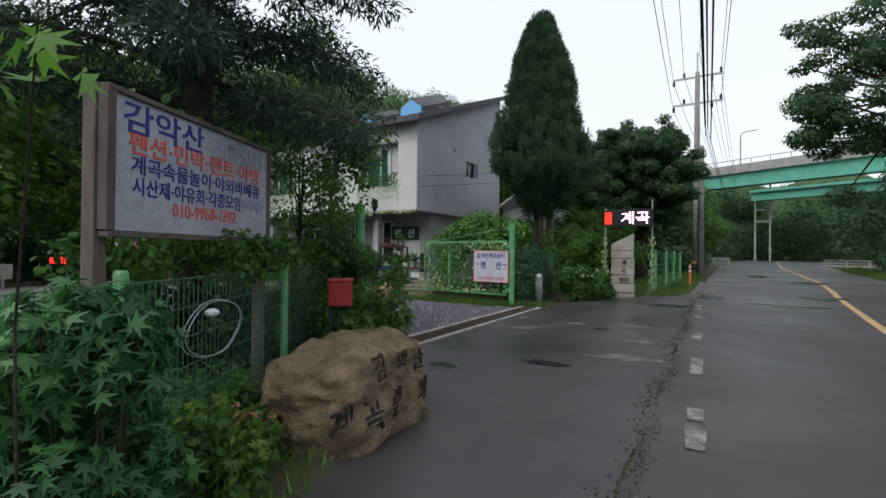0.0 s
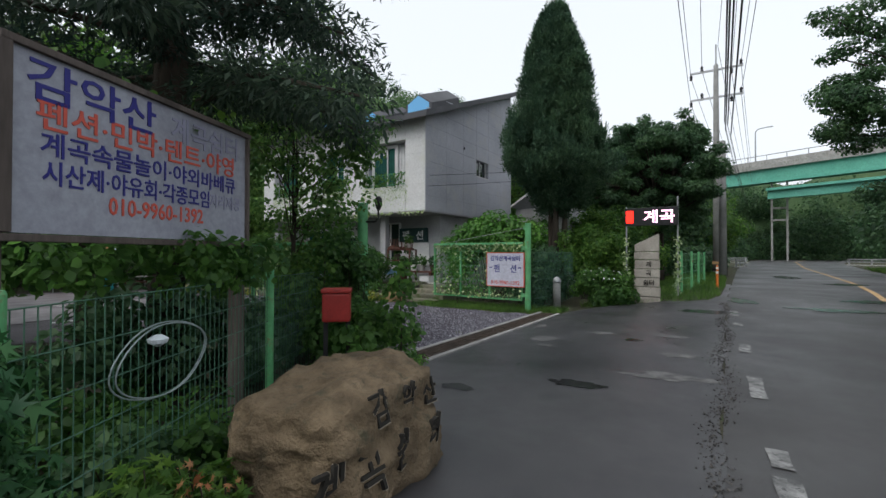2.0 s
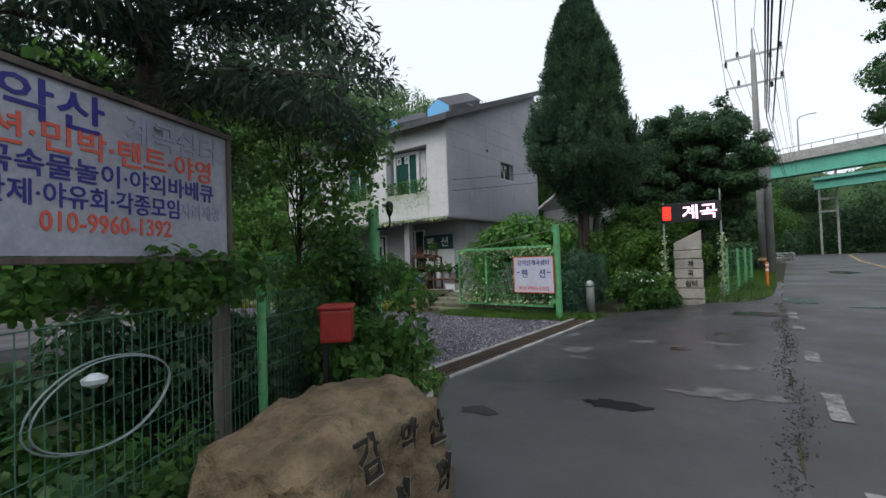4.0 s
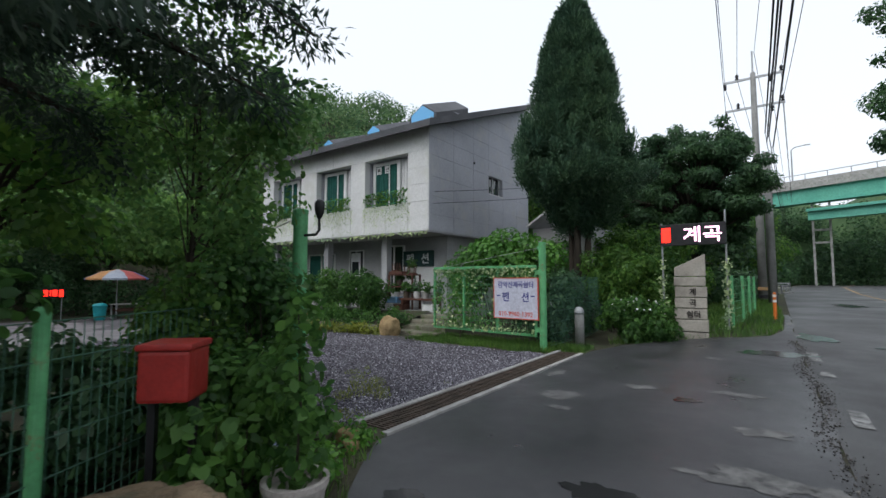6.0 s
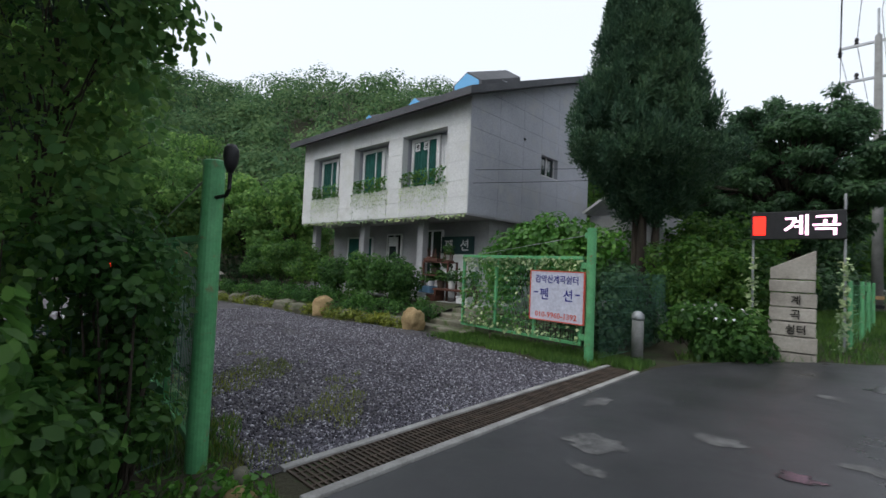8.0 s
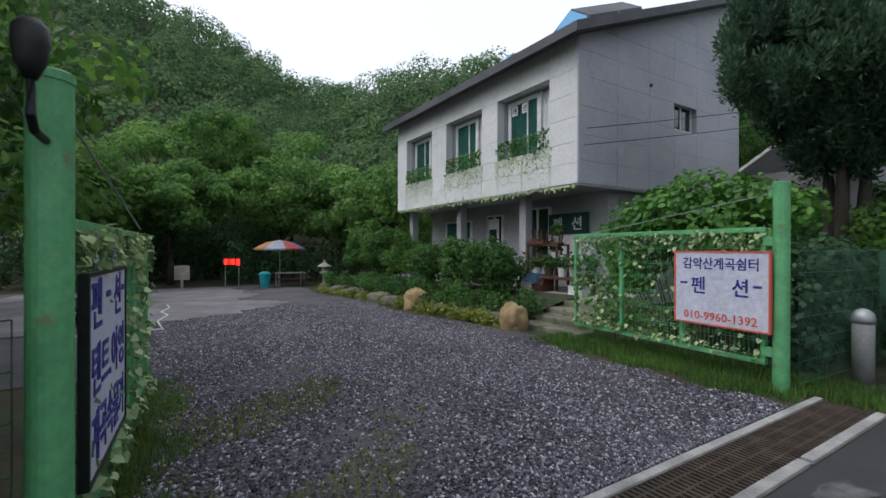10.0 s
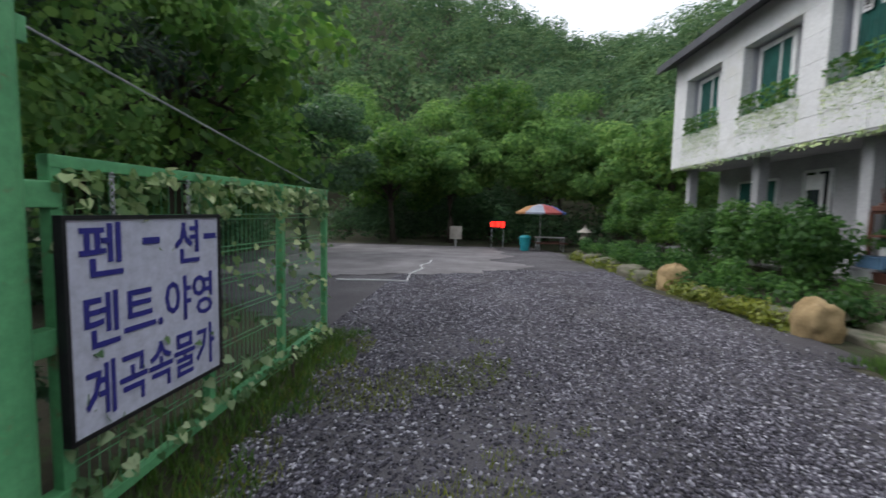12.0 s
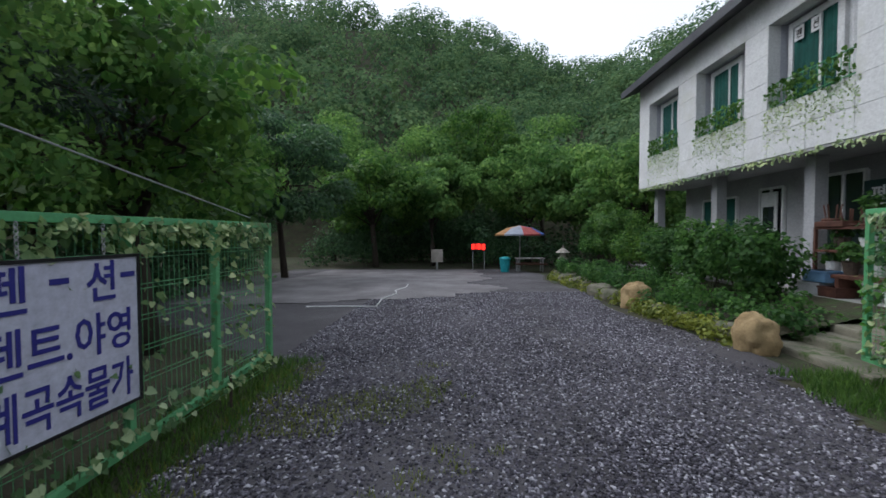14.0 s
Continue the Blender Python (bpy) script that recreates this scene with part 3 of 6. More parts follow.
for x0 in (HX - 0.2, WEST):
    gable(bm, x0, x0 + 0.2, HY + 0.22, 11.72, HZ)
    gable(bm, x0, x0 + 0.2, 12.85, BACK, HZ)
    gable(bm, x0, x0 + 0.2, 11.72, 12.85, HZ, 4.8)
    gable(bm, x0, x0 + 0.2, 11.72, 12.85, 5.5)
gable(bm, WEST + 0.2, HX - 0.2, BACK - 0.2, BACK, 0)
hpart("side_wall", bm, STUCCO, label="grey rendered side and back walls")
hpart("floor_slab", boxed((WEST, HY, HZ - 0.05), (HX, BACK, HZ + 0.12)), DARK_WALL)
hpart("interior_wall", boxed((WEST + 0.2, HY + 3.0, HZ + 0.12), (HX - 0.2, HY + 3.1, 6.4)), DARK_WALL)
# cladding panels with open joints
rows = (HZ, 3.5, 3.98, 4.55, 5.1, 5.66, 6.44)
panel_cols = [WEST, -14.15, -12.24, -11.3, -9.33, -8.6, -6.6, HX]
for i, (a, b) in enumerate(zip(panel_cols, panel_cols[1:])):
    for z0, z1 in zip(rows, rows[1:]):
        if any(abs(a - l) < 0.01 for l, r in BAYS) and 3.9 < z0 < 5.6:
            continue
        n = 2 if b - a > 1.2 else 1
        for k in range(n):
            p = boxed((a + (b - a) * k / n + 0.004, HY - 0.018, z0 + 0.004), (a + (b - a) * (k + 1) / n - 0.004, HY - 0.002, z1 - 0.004))
            hpart("panel", p, FRONT)
lines = (HY, 9.3, 10.6, 11.72, 12.85, 14.1, BACK)
zs = (HZ, 3.55, 4.15, 4.8, 5.5, 6.1, 6.7, 7.3, 7.9, 8.5, 9.3)
for j, (z0, z1) in enumerate(zip(zs, zs[1:])):
    for i, (a, b) in enumerate(zip(lines, lines[1:])):
        if 11.7 < a < 11.8 and 4.7 < z0 < 5.4:
            continue
        top = min(z1, eave(a)), min(z1, eave(b))
        if max(top) - z0 < 0.06:
            continue
        p = bmesh.new()
        x0, x1 = HX + 0.002, HX + 0.018
        q = [(a + 0.004, z0 + 0.004), (b - 0.004, z0 + 0.004), (b - 0.004, max(z0 + 0.01, top[1] - 0.004)), (a + 0.004, max(z0 + 0.006, top[0] - 0.004))]
        lo = [p.verts.new((x0, y, z)) for y, z in q]
        hi = [p.verts.new((x1, y, z)) for y, z in q]
        p.faces.new(hi)
        p.faces.new(lo[::-1])
        for k in range(4):
            p.faces.new((lo[k], lo[(k + 1) % 4], hi[(k + 1) % 4], hi[k]))
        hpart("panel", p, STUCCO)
# roof: one slope rising to the back, deep fascia
bm = bmesh.new()
for x0, x1, y0, y1, up, thick in ((WEST - 0.45, HX + 0.4, HY - 0.5, BACK + 0.4, 0.2, 0.22),):
    vs = []
    for x in (x0, x1):
        for y in (y0, y1):
            for z in (eave(y) + up - thick, eave(y) + up):
                vs.append(bm.verts.new((x, y, z)))
    for f in ((0, 1, 3, 2), (4, 6, 7, 5), (0, 4, 5, 1), (2, 3, 7, 6), (1, 5, 7, 3), (0, 2, 6, 4)):
        bm.faces.new([vs[i] for i in f])
roof = hpart("roof", bm, ROOF, label="dark grey sheet roof with a deep fascia")
for cx, s in ((-6.42, 0.58), (-8.75, 0.36), (-11.3, 0.3)):
    y0, zb, h = HY + 0.55, eave(HY + 0.55) + 0.1, 1.25 * s
    prof = [(-s, 0), (s, 0), (s, 0.45 * h), (0, h), (-s, 0.55 * h)]

    def prism(y1, y2, k, lift, up):
        bm = bmesh.new()
        f0 = [bm.verts.new((cx + a * k, y1, zb + lift + b * k)) for a, b in prof]
        f1 = [bm.verts.new((cx + a * k, y2, zb + lift + up + b * k)) for a, b in prof]
        bm.faces.new(f0)
        bm.faces.new(f1[::-1])
        for i in range(5):
            bm.faces.new((f0[i], f1[i], f1[(i + 1) % 5], f0[(i + 1) % 5]))
        bmesh.ops.recalc_face_normals(bm, faces=bm.faces)
        return bm

    d = hpart("dormer", prism(y0, y0 + 2.0, 1.0, 0.0, 0.77), ROOF, label="dark dormer")
    hpart("pane", prism(y0 - 0.02, y0 - 0.008, 0.84, 0.07, 0.0), SKYLIGHT, d, "pale blue dormer glazing")
# windows set back in the bays, with green curtains
for l, r in BAYS:
    w = hpart("window", boxed((l, HY + 0.22, 3.98), (r, HY + 0.4, 4.03)), WHITE_PLASTIC, label="white sliding window behind a balcony")
    y0, y1 = HY + 0.3, HY + 0.38
    m = l + (r - l) * 0.66
    for a, b in ((l + 0.1, l + 0.22), (m - 0.07, m + 0.07), ((l + m) / 2 + 0.2, (l + m) / 2 + 0.25)):
        hpart("stile", boxed((a, y0, 4.0), (b, y1, 5.5)), WHITE_PLASTIC, w)
    hpart("head_rail", boxed((l + 0.1, y0, 5.5), (m + 0.07, y1, 5.62)), WHITE_PLASTIC, w)
    hpart("pane", boxed((l + 0.12, HY + 0.35, 4.0), (m, HY + 0.36, 5.55)), GLASS, w)
    bm = bmesh.new()
    n = 24
    for i in range(n):
        a, b = l + 0.2 + (m - l - 0.28) * i / n, l + 0.2 + (m - l - 0.28) * (i + 1) / n
        f = [bm.verts.new((x, HY + 0.325 + 0.012 * math.sin(k * 1.9), z)) for x, z, k in ((a, 4.05, i), (b, 4.05, i + 1), (b, 5.5, i + 1), (a, 5.5, i))]
        bm.faces.new(f)
    hpart("curtain", bm, CURTAIN, w, "dark green curtain behind the glass")
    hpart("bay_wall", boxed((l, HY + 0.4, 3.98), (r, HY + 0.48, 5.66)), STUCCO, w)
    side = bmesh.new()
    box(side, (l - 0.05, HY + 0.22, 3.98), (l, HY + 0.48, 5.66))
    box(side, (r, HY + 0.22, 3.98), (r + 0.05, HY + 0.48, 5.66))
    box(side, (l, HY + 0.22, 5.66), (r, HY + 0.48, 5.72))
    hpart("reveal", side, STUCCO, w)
    bm = bmesh.new()
    a0, b0 = m + 0.08, r - 0.04
    edge_v = [[bm.verts.new((a0 + (b0 - a0) * i / 16, HY + 0.37 + 0.018 * math.sin(i * 1.7), z)) for z in (4.03, 5.58)] for i in range(17)]
    for p, q in zip(edge_v, edge_v[1:]):
        bm.faces.new((p[0], q[0], q[1], p[1]))
    hpart("net_curtain", bm, WHITE_PLASTIC, w, "white net curtain drawn to one side")
    rail = bmesh.new()
    for k in range(13):
        x = l + 0.04 + (r - l - 0.08) * k / 12
        tube(rail, (x, HY + 0.05, 3.98), (x, HY + 0.05, 4.48), 0.008, n=5)
    for z in (4.05, 4.46):
        tube(rail, (l, HY + 0.05, z), (r, HY + 0.05, z), 0.012, n=6)
    hpart("balcony_rail", rail, GREEN_PAINT, w)
    if r > -9:
        for k in range(2):
            c = boxed((l + 0.3 + 0.4 * k, HY + 0.275, 5.2), (l + 0.52 + 0.4 * k, HY + 0.285, 5.46))
            card = hpart("paper_card", c, WHITE_PLASTIC, w)
            lettering("펜션"[k], 0.17, CARVED, card, Matrix.Translation((l + 0.41 + 0.4 * k - HX, 0.273, 5.33)) @ pose(0, 0, 0, 90, 0, 0))
# small side window and vent hole
w = hpart("side_window", boxed((HX - 0.2, 11.72, 4.76), (HX + 0.03, 12.85, 4.8)), WHITE_PLASTIC, label="small recessed side window")
for a, b in ((11.74, 11.8), (12.25, 12.31), (12.77, 12.83)):
    hpart("stile", boxed((HX - 0.18, a, 4.8), (HX - 0.12, b, 5.5)), WHITE_PLASTIC, w)
hpart("pane", boxed((HX - 0.16, 11.76, 4.8), (HX - 0.15, 12.82, 5.5)), GLASS, w)
hpart("vent_cap", boxed((HX + 0.02, 10.6, 5.72), (HX + 0.06, 10.68, 5.8), 0.01), BLACK)
# ground floor behind the overhang; its plaster colour carries the overhang's shade
hpart("lower_wall", boxed((WEST + 0.3, 9.35, 0), (HX - 0.3, 9.55, HZ - 0.05)), DARK_WALL, label="grey ground-floor wall toned dark for the overhang's shade")
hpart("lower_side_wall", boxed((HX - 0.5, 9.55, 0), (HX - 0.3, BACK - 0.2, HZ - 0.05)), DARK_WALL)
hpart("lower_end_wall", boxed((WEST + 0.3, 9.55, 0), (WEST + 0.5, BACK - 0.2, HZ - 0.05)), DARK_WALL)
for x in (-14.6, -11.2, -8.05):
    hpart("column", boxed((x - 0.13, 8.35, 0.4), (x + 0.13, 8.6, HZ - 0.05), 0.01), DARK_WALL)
for name, a, b, z0, z1, mat, label in (("curtained_window", -13.45, -11.8, 1.1, 2.5, CURTAIN, "green curtained ground-floor window"), ("picture_door", -10.85, -10.05, 0.5, 2.6, GLASS, "dark entrance door with a white notice"), ("sliding_window", -8.9, -7.95, 1.0, 2.7, GLASS, "grey sliding window")):
    o = hpart(name, boxed((a, 9.31, z0), (b, 9.335, z1)), mat, label=label)
    fm = WHITE_PLASTIC
    for x in (a - 0.03, (a + b) / 2 - 0.03, b - 0.03):
        hpart("stile", boxed((x, 9.27, z0), (x + 0.06, 9.345, z1)), fm, o)
    for z in (z0 - 0.03, z1 - 0.03):
        hpart("rail", boxed((a, 9.275, z), (b, 9.345, z + 0.06)), fm, o)
    if "picture" in name:
        hpart("notice", boxed((a + 0.15, 9.22, 1.55), (b - 0.12, 9.26, 2.5), 0.01), WHITE_PLASTIC, o, "white framed notice")
        hpart("notice_picture", boxed((a + 0.22, 9.21, 1.62), (b - 0.2, 9.219, 2.15)), GLASS, o)
sign = thing("house_sign", "dark teal pension sign with white letters", "sign", at=(-7.25, 9.3, 2.2))
part("panel", boxed((-0.68, -0.06, -0.28), (0.68, 0.04, 0.28), 0.01), surface("dark_teal_sign", (0.01, 0.035, 0.035), (0.02, 0.06, 0.06), 2, 20, 0.5), sign)
for k, ch in enumerate("펜션"):
    lettering(ch, 0.36, WHITE_PLASTIC, sign, Matrix.Translation((-0.34 + 0.68 * k, -0.066, 0)) @ pose(0, 0, 0, 90, 0, 0), 0.34)
hpart("pale_panel", boxed((-7.9, 9.29, 1.0), (-6.5, 9.34, 1.9)), FRONT)
terrace = tagged(linked("terrace", boxed((WEST - 0.1, 7.55, -0.4), (-4.9, 9.35, 0.46), 0.02), CONCRETE), "pale concrete terrace in front of the house", "terrace", kind="structure")
# low annex with a slanting roof behind the cypress
annex = thing("annex", "low annex with a slanting pale sheet roof", "annex", at=(-3.5, 11.9, 0))
part("wall", boxed((-0.5, 0.1, 0), (1.7, 3, 3.3)), DARK_WALL, annex)
bm = bmesh.new()
box(bm, (-0.62, -0.25, 0), (1.5, 3.0, 0.07), m=Matrix.Translation((-0.05, 0, 3.68)) @ pose(0, 0, 0, 0, -33, 0))
part("roof", bm, WHITE_PLASTIC, annex)



# ivy on the balconies and hanging from the overhang
def ivy(name, label, n, place, size, mat, shape=HEART, category="ivy"):
    p = np.array([place() for _ in range(n)])
    d = np.tile(np.array((0.0, -0.5, -0.3)), (n, 1))
    v, f = leaf_arrays(p, d, size, shape, 0.3, 0.5, True)
    return tagged(from_arrays(name, v, f, mat), label, category, kind="stuff")


for l, r in BAYS:
    ivy("balcony_ivy", "green ivy trailing through the balcony rail", 300, lambda: (RNG.uniform(l + 0.03, r - 0.03), HY - 0.02 + RNG.normal(0, 0.04), RNG.uniform(3.98, 4.45) + 0.06 * math.sin(RNG.uniform(0, 9))), 0.08, F_TREE)
    ivy("balcony_ivy", "pale thin ivy creeping over the wall below the balcony", 900, lambda: (RNG.uniform(l - 0.1, r + 0.1), HY - 0.025, 3.98 - min(0.9, abs(RNG.normal(0, 0.38)))), 0.034, F_PALE)
ivy("eave_ivy", "string of pale leaves along the edge of the overhang", 380, lambda: (RNG.uniform(WEST + 0.3, HX - 0.05), HY - 0.03 + RNG.normal(0, 0.03), HZ - 0.02 - abs(RNG.normal(0, 0.05))), 0.07, F_PALE)


# ---- gates, fence, boards ----
def gate_board(name, label, at, turn, w, h, lines, frame_mat):
    """A flat board on a gate; its face looks along local -y. lines: text, height, width, x, z, ink."""
    ob = thing(name, label, "sign board", at=at, turn=turn)
    part("panel", boxed((-w / 2, -0.012, -h / 2), (w / 2, 0.012, h / 2)), BOARD_CLEAN, ob)
    bm = bmesh.new()
    t = 0.018
    for lo, hi in (((-w / 2 - t, -0.02, -h / 2 - t), (w / 2 + t, 0.02, -h / 2)), ((-w / 2 - t, -0.02, h / 2), (w / 2 + t, 0.02, h / 2 + t)), ((-w / 2 - t, -0.02, -h / 2), (-w / 2, 0.02, h / 2)), ((w / 2, -0.02, -h / 2), (w / 2 + t, 0.02, h / 2))):
        box(bm, lo, hi)
    part("rim", bm, frame_mat, ob)
    for text, size, width, x, z, ink in lines:
        lettering(text, size, ink, ob, Matrix.Translation((x, -0.015, z)) @ pose(0, 0, 0, 90, 0, 0), width, 0.002)
    return ob


def gate_leaf(name, label, at, turn, w, z0, z1, rise=0.0):
    """A welded gate leaf from its hinge side at the origin along local x."""
    ob = thing(name, label, "gate", "gate leaves", at=at, turn=turn)
    for x in (0.0, w * 0.33, w * 0.66, w - 0.05):
        part("upright", boxed((x, -0.025, z0 + rise * x / w), (x + 0.05, 0.025, z1), 0.004), GREEN_PAINT, ob)
    for z, up in ((z0, rise), (z1 - 0.05, 0.0)):
        bm = boxed((0, -0.027, z), (w, 0.027, z + 0.05), 0.004)
        for v in bm.verts:
            v.co.z += up * v.co.x / w
        part("rail", bm, GREEN_PAINT, ob)
    bm = bmesh.new()
    for k in range(int(w / 0.05)):
        tube(bm, (0.03 + k * 0.05, 0.0, z0 + 0.02 + rise * k * 0.05 / w), (0.03 + k * 0.05, 0.0, z1 - 0.02), 0.0025, n=4, caps=False)
    for k in range(int((z1 - z0) / 0.2) + 1):
        for d in (0.0, 0.03):
            tube(bm, (0.03, 0.004, z0 + 0.05 + k * 0.2 + d), (w - 0.03, 0.004, z0 + 0.05 + k * 0.2 + d), 0.003, n=4, caps=False)
    part("wire_mesh", bm, GREEN_PAINT, ob)
    part("drop_bolt", tube(bmesh.new(), (w * 0.72, -0.03, 0.06), (w * 0.72, -0.03, z0 + 0.2), 0.012), RUST, ob)
    for z in (z0 + 0.1, (z0 + z1) / 2, z1 - 0.2):
        bm = boxed((-0.1, -0.035, z), (0.03, 0.035, z + 0.1), 0.006)
        part("hinge", bm, GREEN_PAINT, ob)
    return ob


def gate_post(at, h, r, label):
    ob = thing("gate_post", label, "post", "gate posts", at=at)
    part("shaft", lathe(bmesh.new(), [(r, -0.2), (r, h - 0.01), (r * 0.96, h)], 20), GREEN_PAINT, ob, smooth=False)
    part("cap", lathe(bmesh.new(), [(r * 1.06, h - 0.02), (r * 1.06, h + 0.012), (r * 0.9, h + 0.02)], 20), GREEN_PAINT, ob)
    part("bracket", boxed((-r - 0.03, -0.04, h - 0.14), (-r + 0.01, 0.04, h - 0.05), 0.005), GREEN_PAINT, ob)
    return ob


RGP, RGE = Vector((-0.82, 5.4, 0)), Vector((-3.79, 5.665, 0))
LGP, LGE = Vector((-0.93, -0.43, 0)), Vector((-3.75, -0.225, 0))


def bearing(a, b):
    return math.degrees(math.atan2(b.y - a.y, b.x - a.x))


RT, LT = bearing(RGP, RGE), bearing(LGP, LGE)
gate_post(tuple(RGP), 2.2, 0.075, "thick green painted steel gate post")
gate_post(tuple(LGP), 2.15, 0.072, "thick green painted steel gate post with rust spots")
rw, lw = (RGE - RGP).length - 0.12, (LGE - LGP).length - 0.14
rd, ld = (RGE - RGP).normalized(), (LGE - LGP).normalized()
gate_leaf("gate", "open green mesh gate leaf hung with ivy", tuple(RGP + rd * 0.14), RT, rw, 0.27, 1.75)
gate_leaf("gate", "open green mesh gate leaf hung with ivy and a board", tuple(LGP + ld * 0.16), LT, lw, 0.13, 1.64, 0.17)
# boards: the right one faces the street side, the left one faces the yard
gate_board("gate_board", "white board with navy lettering and a red phone number", (-1.42, 5.36, 1.055), RT + 180, 1.06, 0.84,
           (("감악산계곡쉼터", 0.14, 0.86, 0, 0.29, BLUE_INK), ("펜", 0.2, 0.17, -0.24, 0.03, BLUE_INK), ("션", 0.2, 0.17, 0.24, 0.03, BLUE_INK), ("-", 0.025, 0.09, -0.42, 0.05, BLUE_INK), ("-", 0.025, 0.09, 0.42, 0.05, BLUE_INK), ("010-9960-1392", 0.1, 0.84, 0, -0.33, RED_INK)), RED_INK)
left_board = gate_board("gate_board", "white board with large navy lettering hung on chains", (-1.53, -0.315, 0.965), LT, 0.9, 0.86,
           (("펜", 0.22, 0.2, -0.3, 0.31, BLUE_INK), ("-", 0.03, 0.1, -0.04, 0.33, BLUE_INK), ("션", 0.22, 0.18, 0.2, 0.31, BLUE_INK), ("-", 0.03, 0.1, 0.38, 0.33, BLUE_INK), ("텐트.야영", 0.23, 0.78, 0, 0.02, BLUE_INK), ("계곡속물가", 0.23, 0.8, 0, -0.27, BLUE_INK)), BLACK)
for x in (-0.22, 0.24):
    links = bmesh.new()
    for k in range(7):
        z = 0.44 + 0.028 * k
        ring = [(x + 0.009 * math.cos(a) * (k % 2), 0.004 + 0.009 * math.cos(a) * (1 - k % 2), z + 0.019 * math.sin(a)) for a in [i * math.tau / 8 for i in range(9)]]
        path_tube(links, ring, 0.003, 4)
    part("chain", links, STEEL, left_board, "short steel chain")
for a, b, label in ((RGP + Vector((0, 0, 2.12)), RGP + rd * 2.6 + Vector((0, 0, 1.76)), "pale stay cable from the post top to the gate leaf"), (LGP + Vector((0, 0, 2.1)), LGP + ld * 2.5 + Vector((0, 0, 1.68)), "pale stay cable from the post top to the gate leaf")):
    tagged(linked("stay_cable", tube(bmesh.new(), a, b, 0.006, n=6), STEEL), label, "cable", "stay cables")


def garland(name, label, post, d, w, z0, z1, side, n, size=0.062, mat=F_PALE):
    """Pale leaf garlands wound over a gate leaf."""
    nor = Vector((-d.y, d.x, 0)) * side
    p = []
    for k in range(n):
        u = RNG.uniform(0.15, w + 0.1)
        q = RNG.random()
        if q < 0.4:
            z = z1 - 0.02 - abs(math.sin(u * 4.2)) * 0.22 * RNG.random() - 0.04 * RNG.random()
        elif q < 0.55:
            z = z0 + 0.04 + abs(RNG.normal(0, 0.06))
        else:
            z = RNG.uniform(z0, z1)
        c = post + d * u + nor * (0.02 + abs(RNG.normal(0, 0.025)))
        p.append((c.x, c.y, z))
    p = np.array(p)
    v, f = leaf_arrays(p, np.tile(np.array(nor) * 0.6 + np.array((0, 0, -0.5)), (n, 1)), size, HEART, 0.3, 0.45)
    return tagged(from_arrays(name, v, f, mat), label, "ivy", kind="stuff")


garland("gate_ivy", "pale leaf garland wound over the gate leaf", RGP, rd, rw, 0.3, 1.75, 1, 380)
garland("gate_ivy", "pale leaf garland wound over the gate leaf", RGP, rd, rw * 0.62 + 1.1, 0.3, 1.75, -1, 150)
garland("gate_ivy", "pale leaf garland wound over the gate leaf", LGP, ld, lw, 0.2, 1.65, -1, 330, 0.062)
garland("gate_ivy", "green ivy leaves threaded through the mesh of the gate", LGP, ld, lw, 0.2, 1.65, -1, 620, 0.05, F_IVY)
garland("gate_ivy", "green ivy leaves threaded through the mesh of the gate", RGP, rd, rw, 0.3, 1.75, 1, 520, 0.05, F_IVY)
p, _ = clump_points([(*(RGP + rd * 2.3 + Vector((0, 0.03, 1.0))), 0.75, 0.06, 0.7), (*(RGP + rd * 1.9 + Vector((0, 0.05, 0.6))), 0.9, 0.05, 0.3)], 900, 0.1)
v, f = leaf_arrays(p, np.tile(np.array((0.0, -0.6, -0.3)), (len(p), 1)), 0.06, HEART, 0.3, 0.6)
tagged(from_arrays("gate_ivy", v, f, F_BRIGHT), "green ivy climbing through the mesh of the gate", "ivy", kind="stuff")
# lamp on the gate post
lamp = thing("post_lamp", "black round floodlight on a short arm", "lamp", at=(LGP.x + 0.07, LGP.y, 1.9))
path = [(0, 0, 0), (0.17, 0, 0.0), (0.22, 0, 0.04), (0.22, 0, 0.18)]
part("arm", path_tube(bmesh.new(), path, 0.014), BLACK, lamp)
bm = lathe(bmesh.new(), [(0.018, 0.0), (0.04, 0.05), (0.05, 0.11), (0.048, 0.16), (0.025, 0.19)], 16)
bmesh.ops.translate(bm, verts=bm.verts, vec=(0.22, 0.0, 0.15))
part("head", bm, BLACK, lamp, smooth=True)


# mesh fence along the verge
def fence_run(points, label, posts=True, post_r=0.035, base=0.1, top=1.25, mat=DARK_GREEN, post_mat=GREEN_PAINT, skip=0, pitch=0.055):
    ob = thing("fence", label, "fence", at=(0, 0, 0))
    for a, b in zip(points, points[1:]):
        a, b = Vector(a), Vector(b)
        n = max(1, int((b - a).length / pitch))
        bm = bmesh.new()
        for k in range(n + 1):
            q = a.lerp(b, k / n)
            tube(bm, (q.x, q.y, base), (q.x, q.y, top), 0.0028, n=4, caps=False)
        for k in range(7):
            z = base + (top - base) * k / 6
            tube(bm, (a.x, a.y, z), (b.x, b.y, z), 0.0035, n=4, caps=False)
        part("mesh_panel", bm, mat, ob)
    if posts:
        for q in points[:len(points) - skip]:
            part("post", lathe(bmesh.new(), [(post_r, 0), (post_r, top + 0.06), (post_r * 0.8, top + 0.075)], 12), post_mat, ob).location = (q[0], q[1], 0)
    return ob


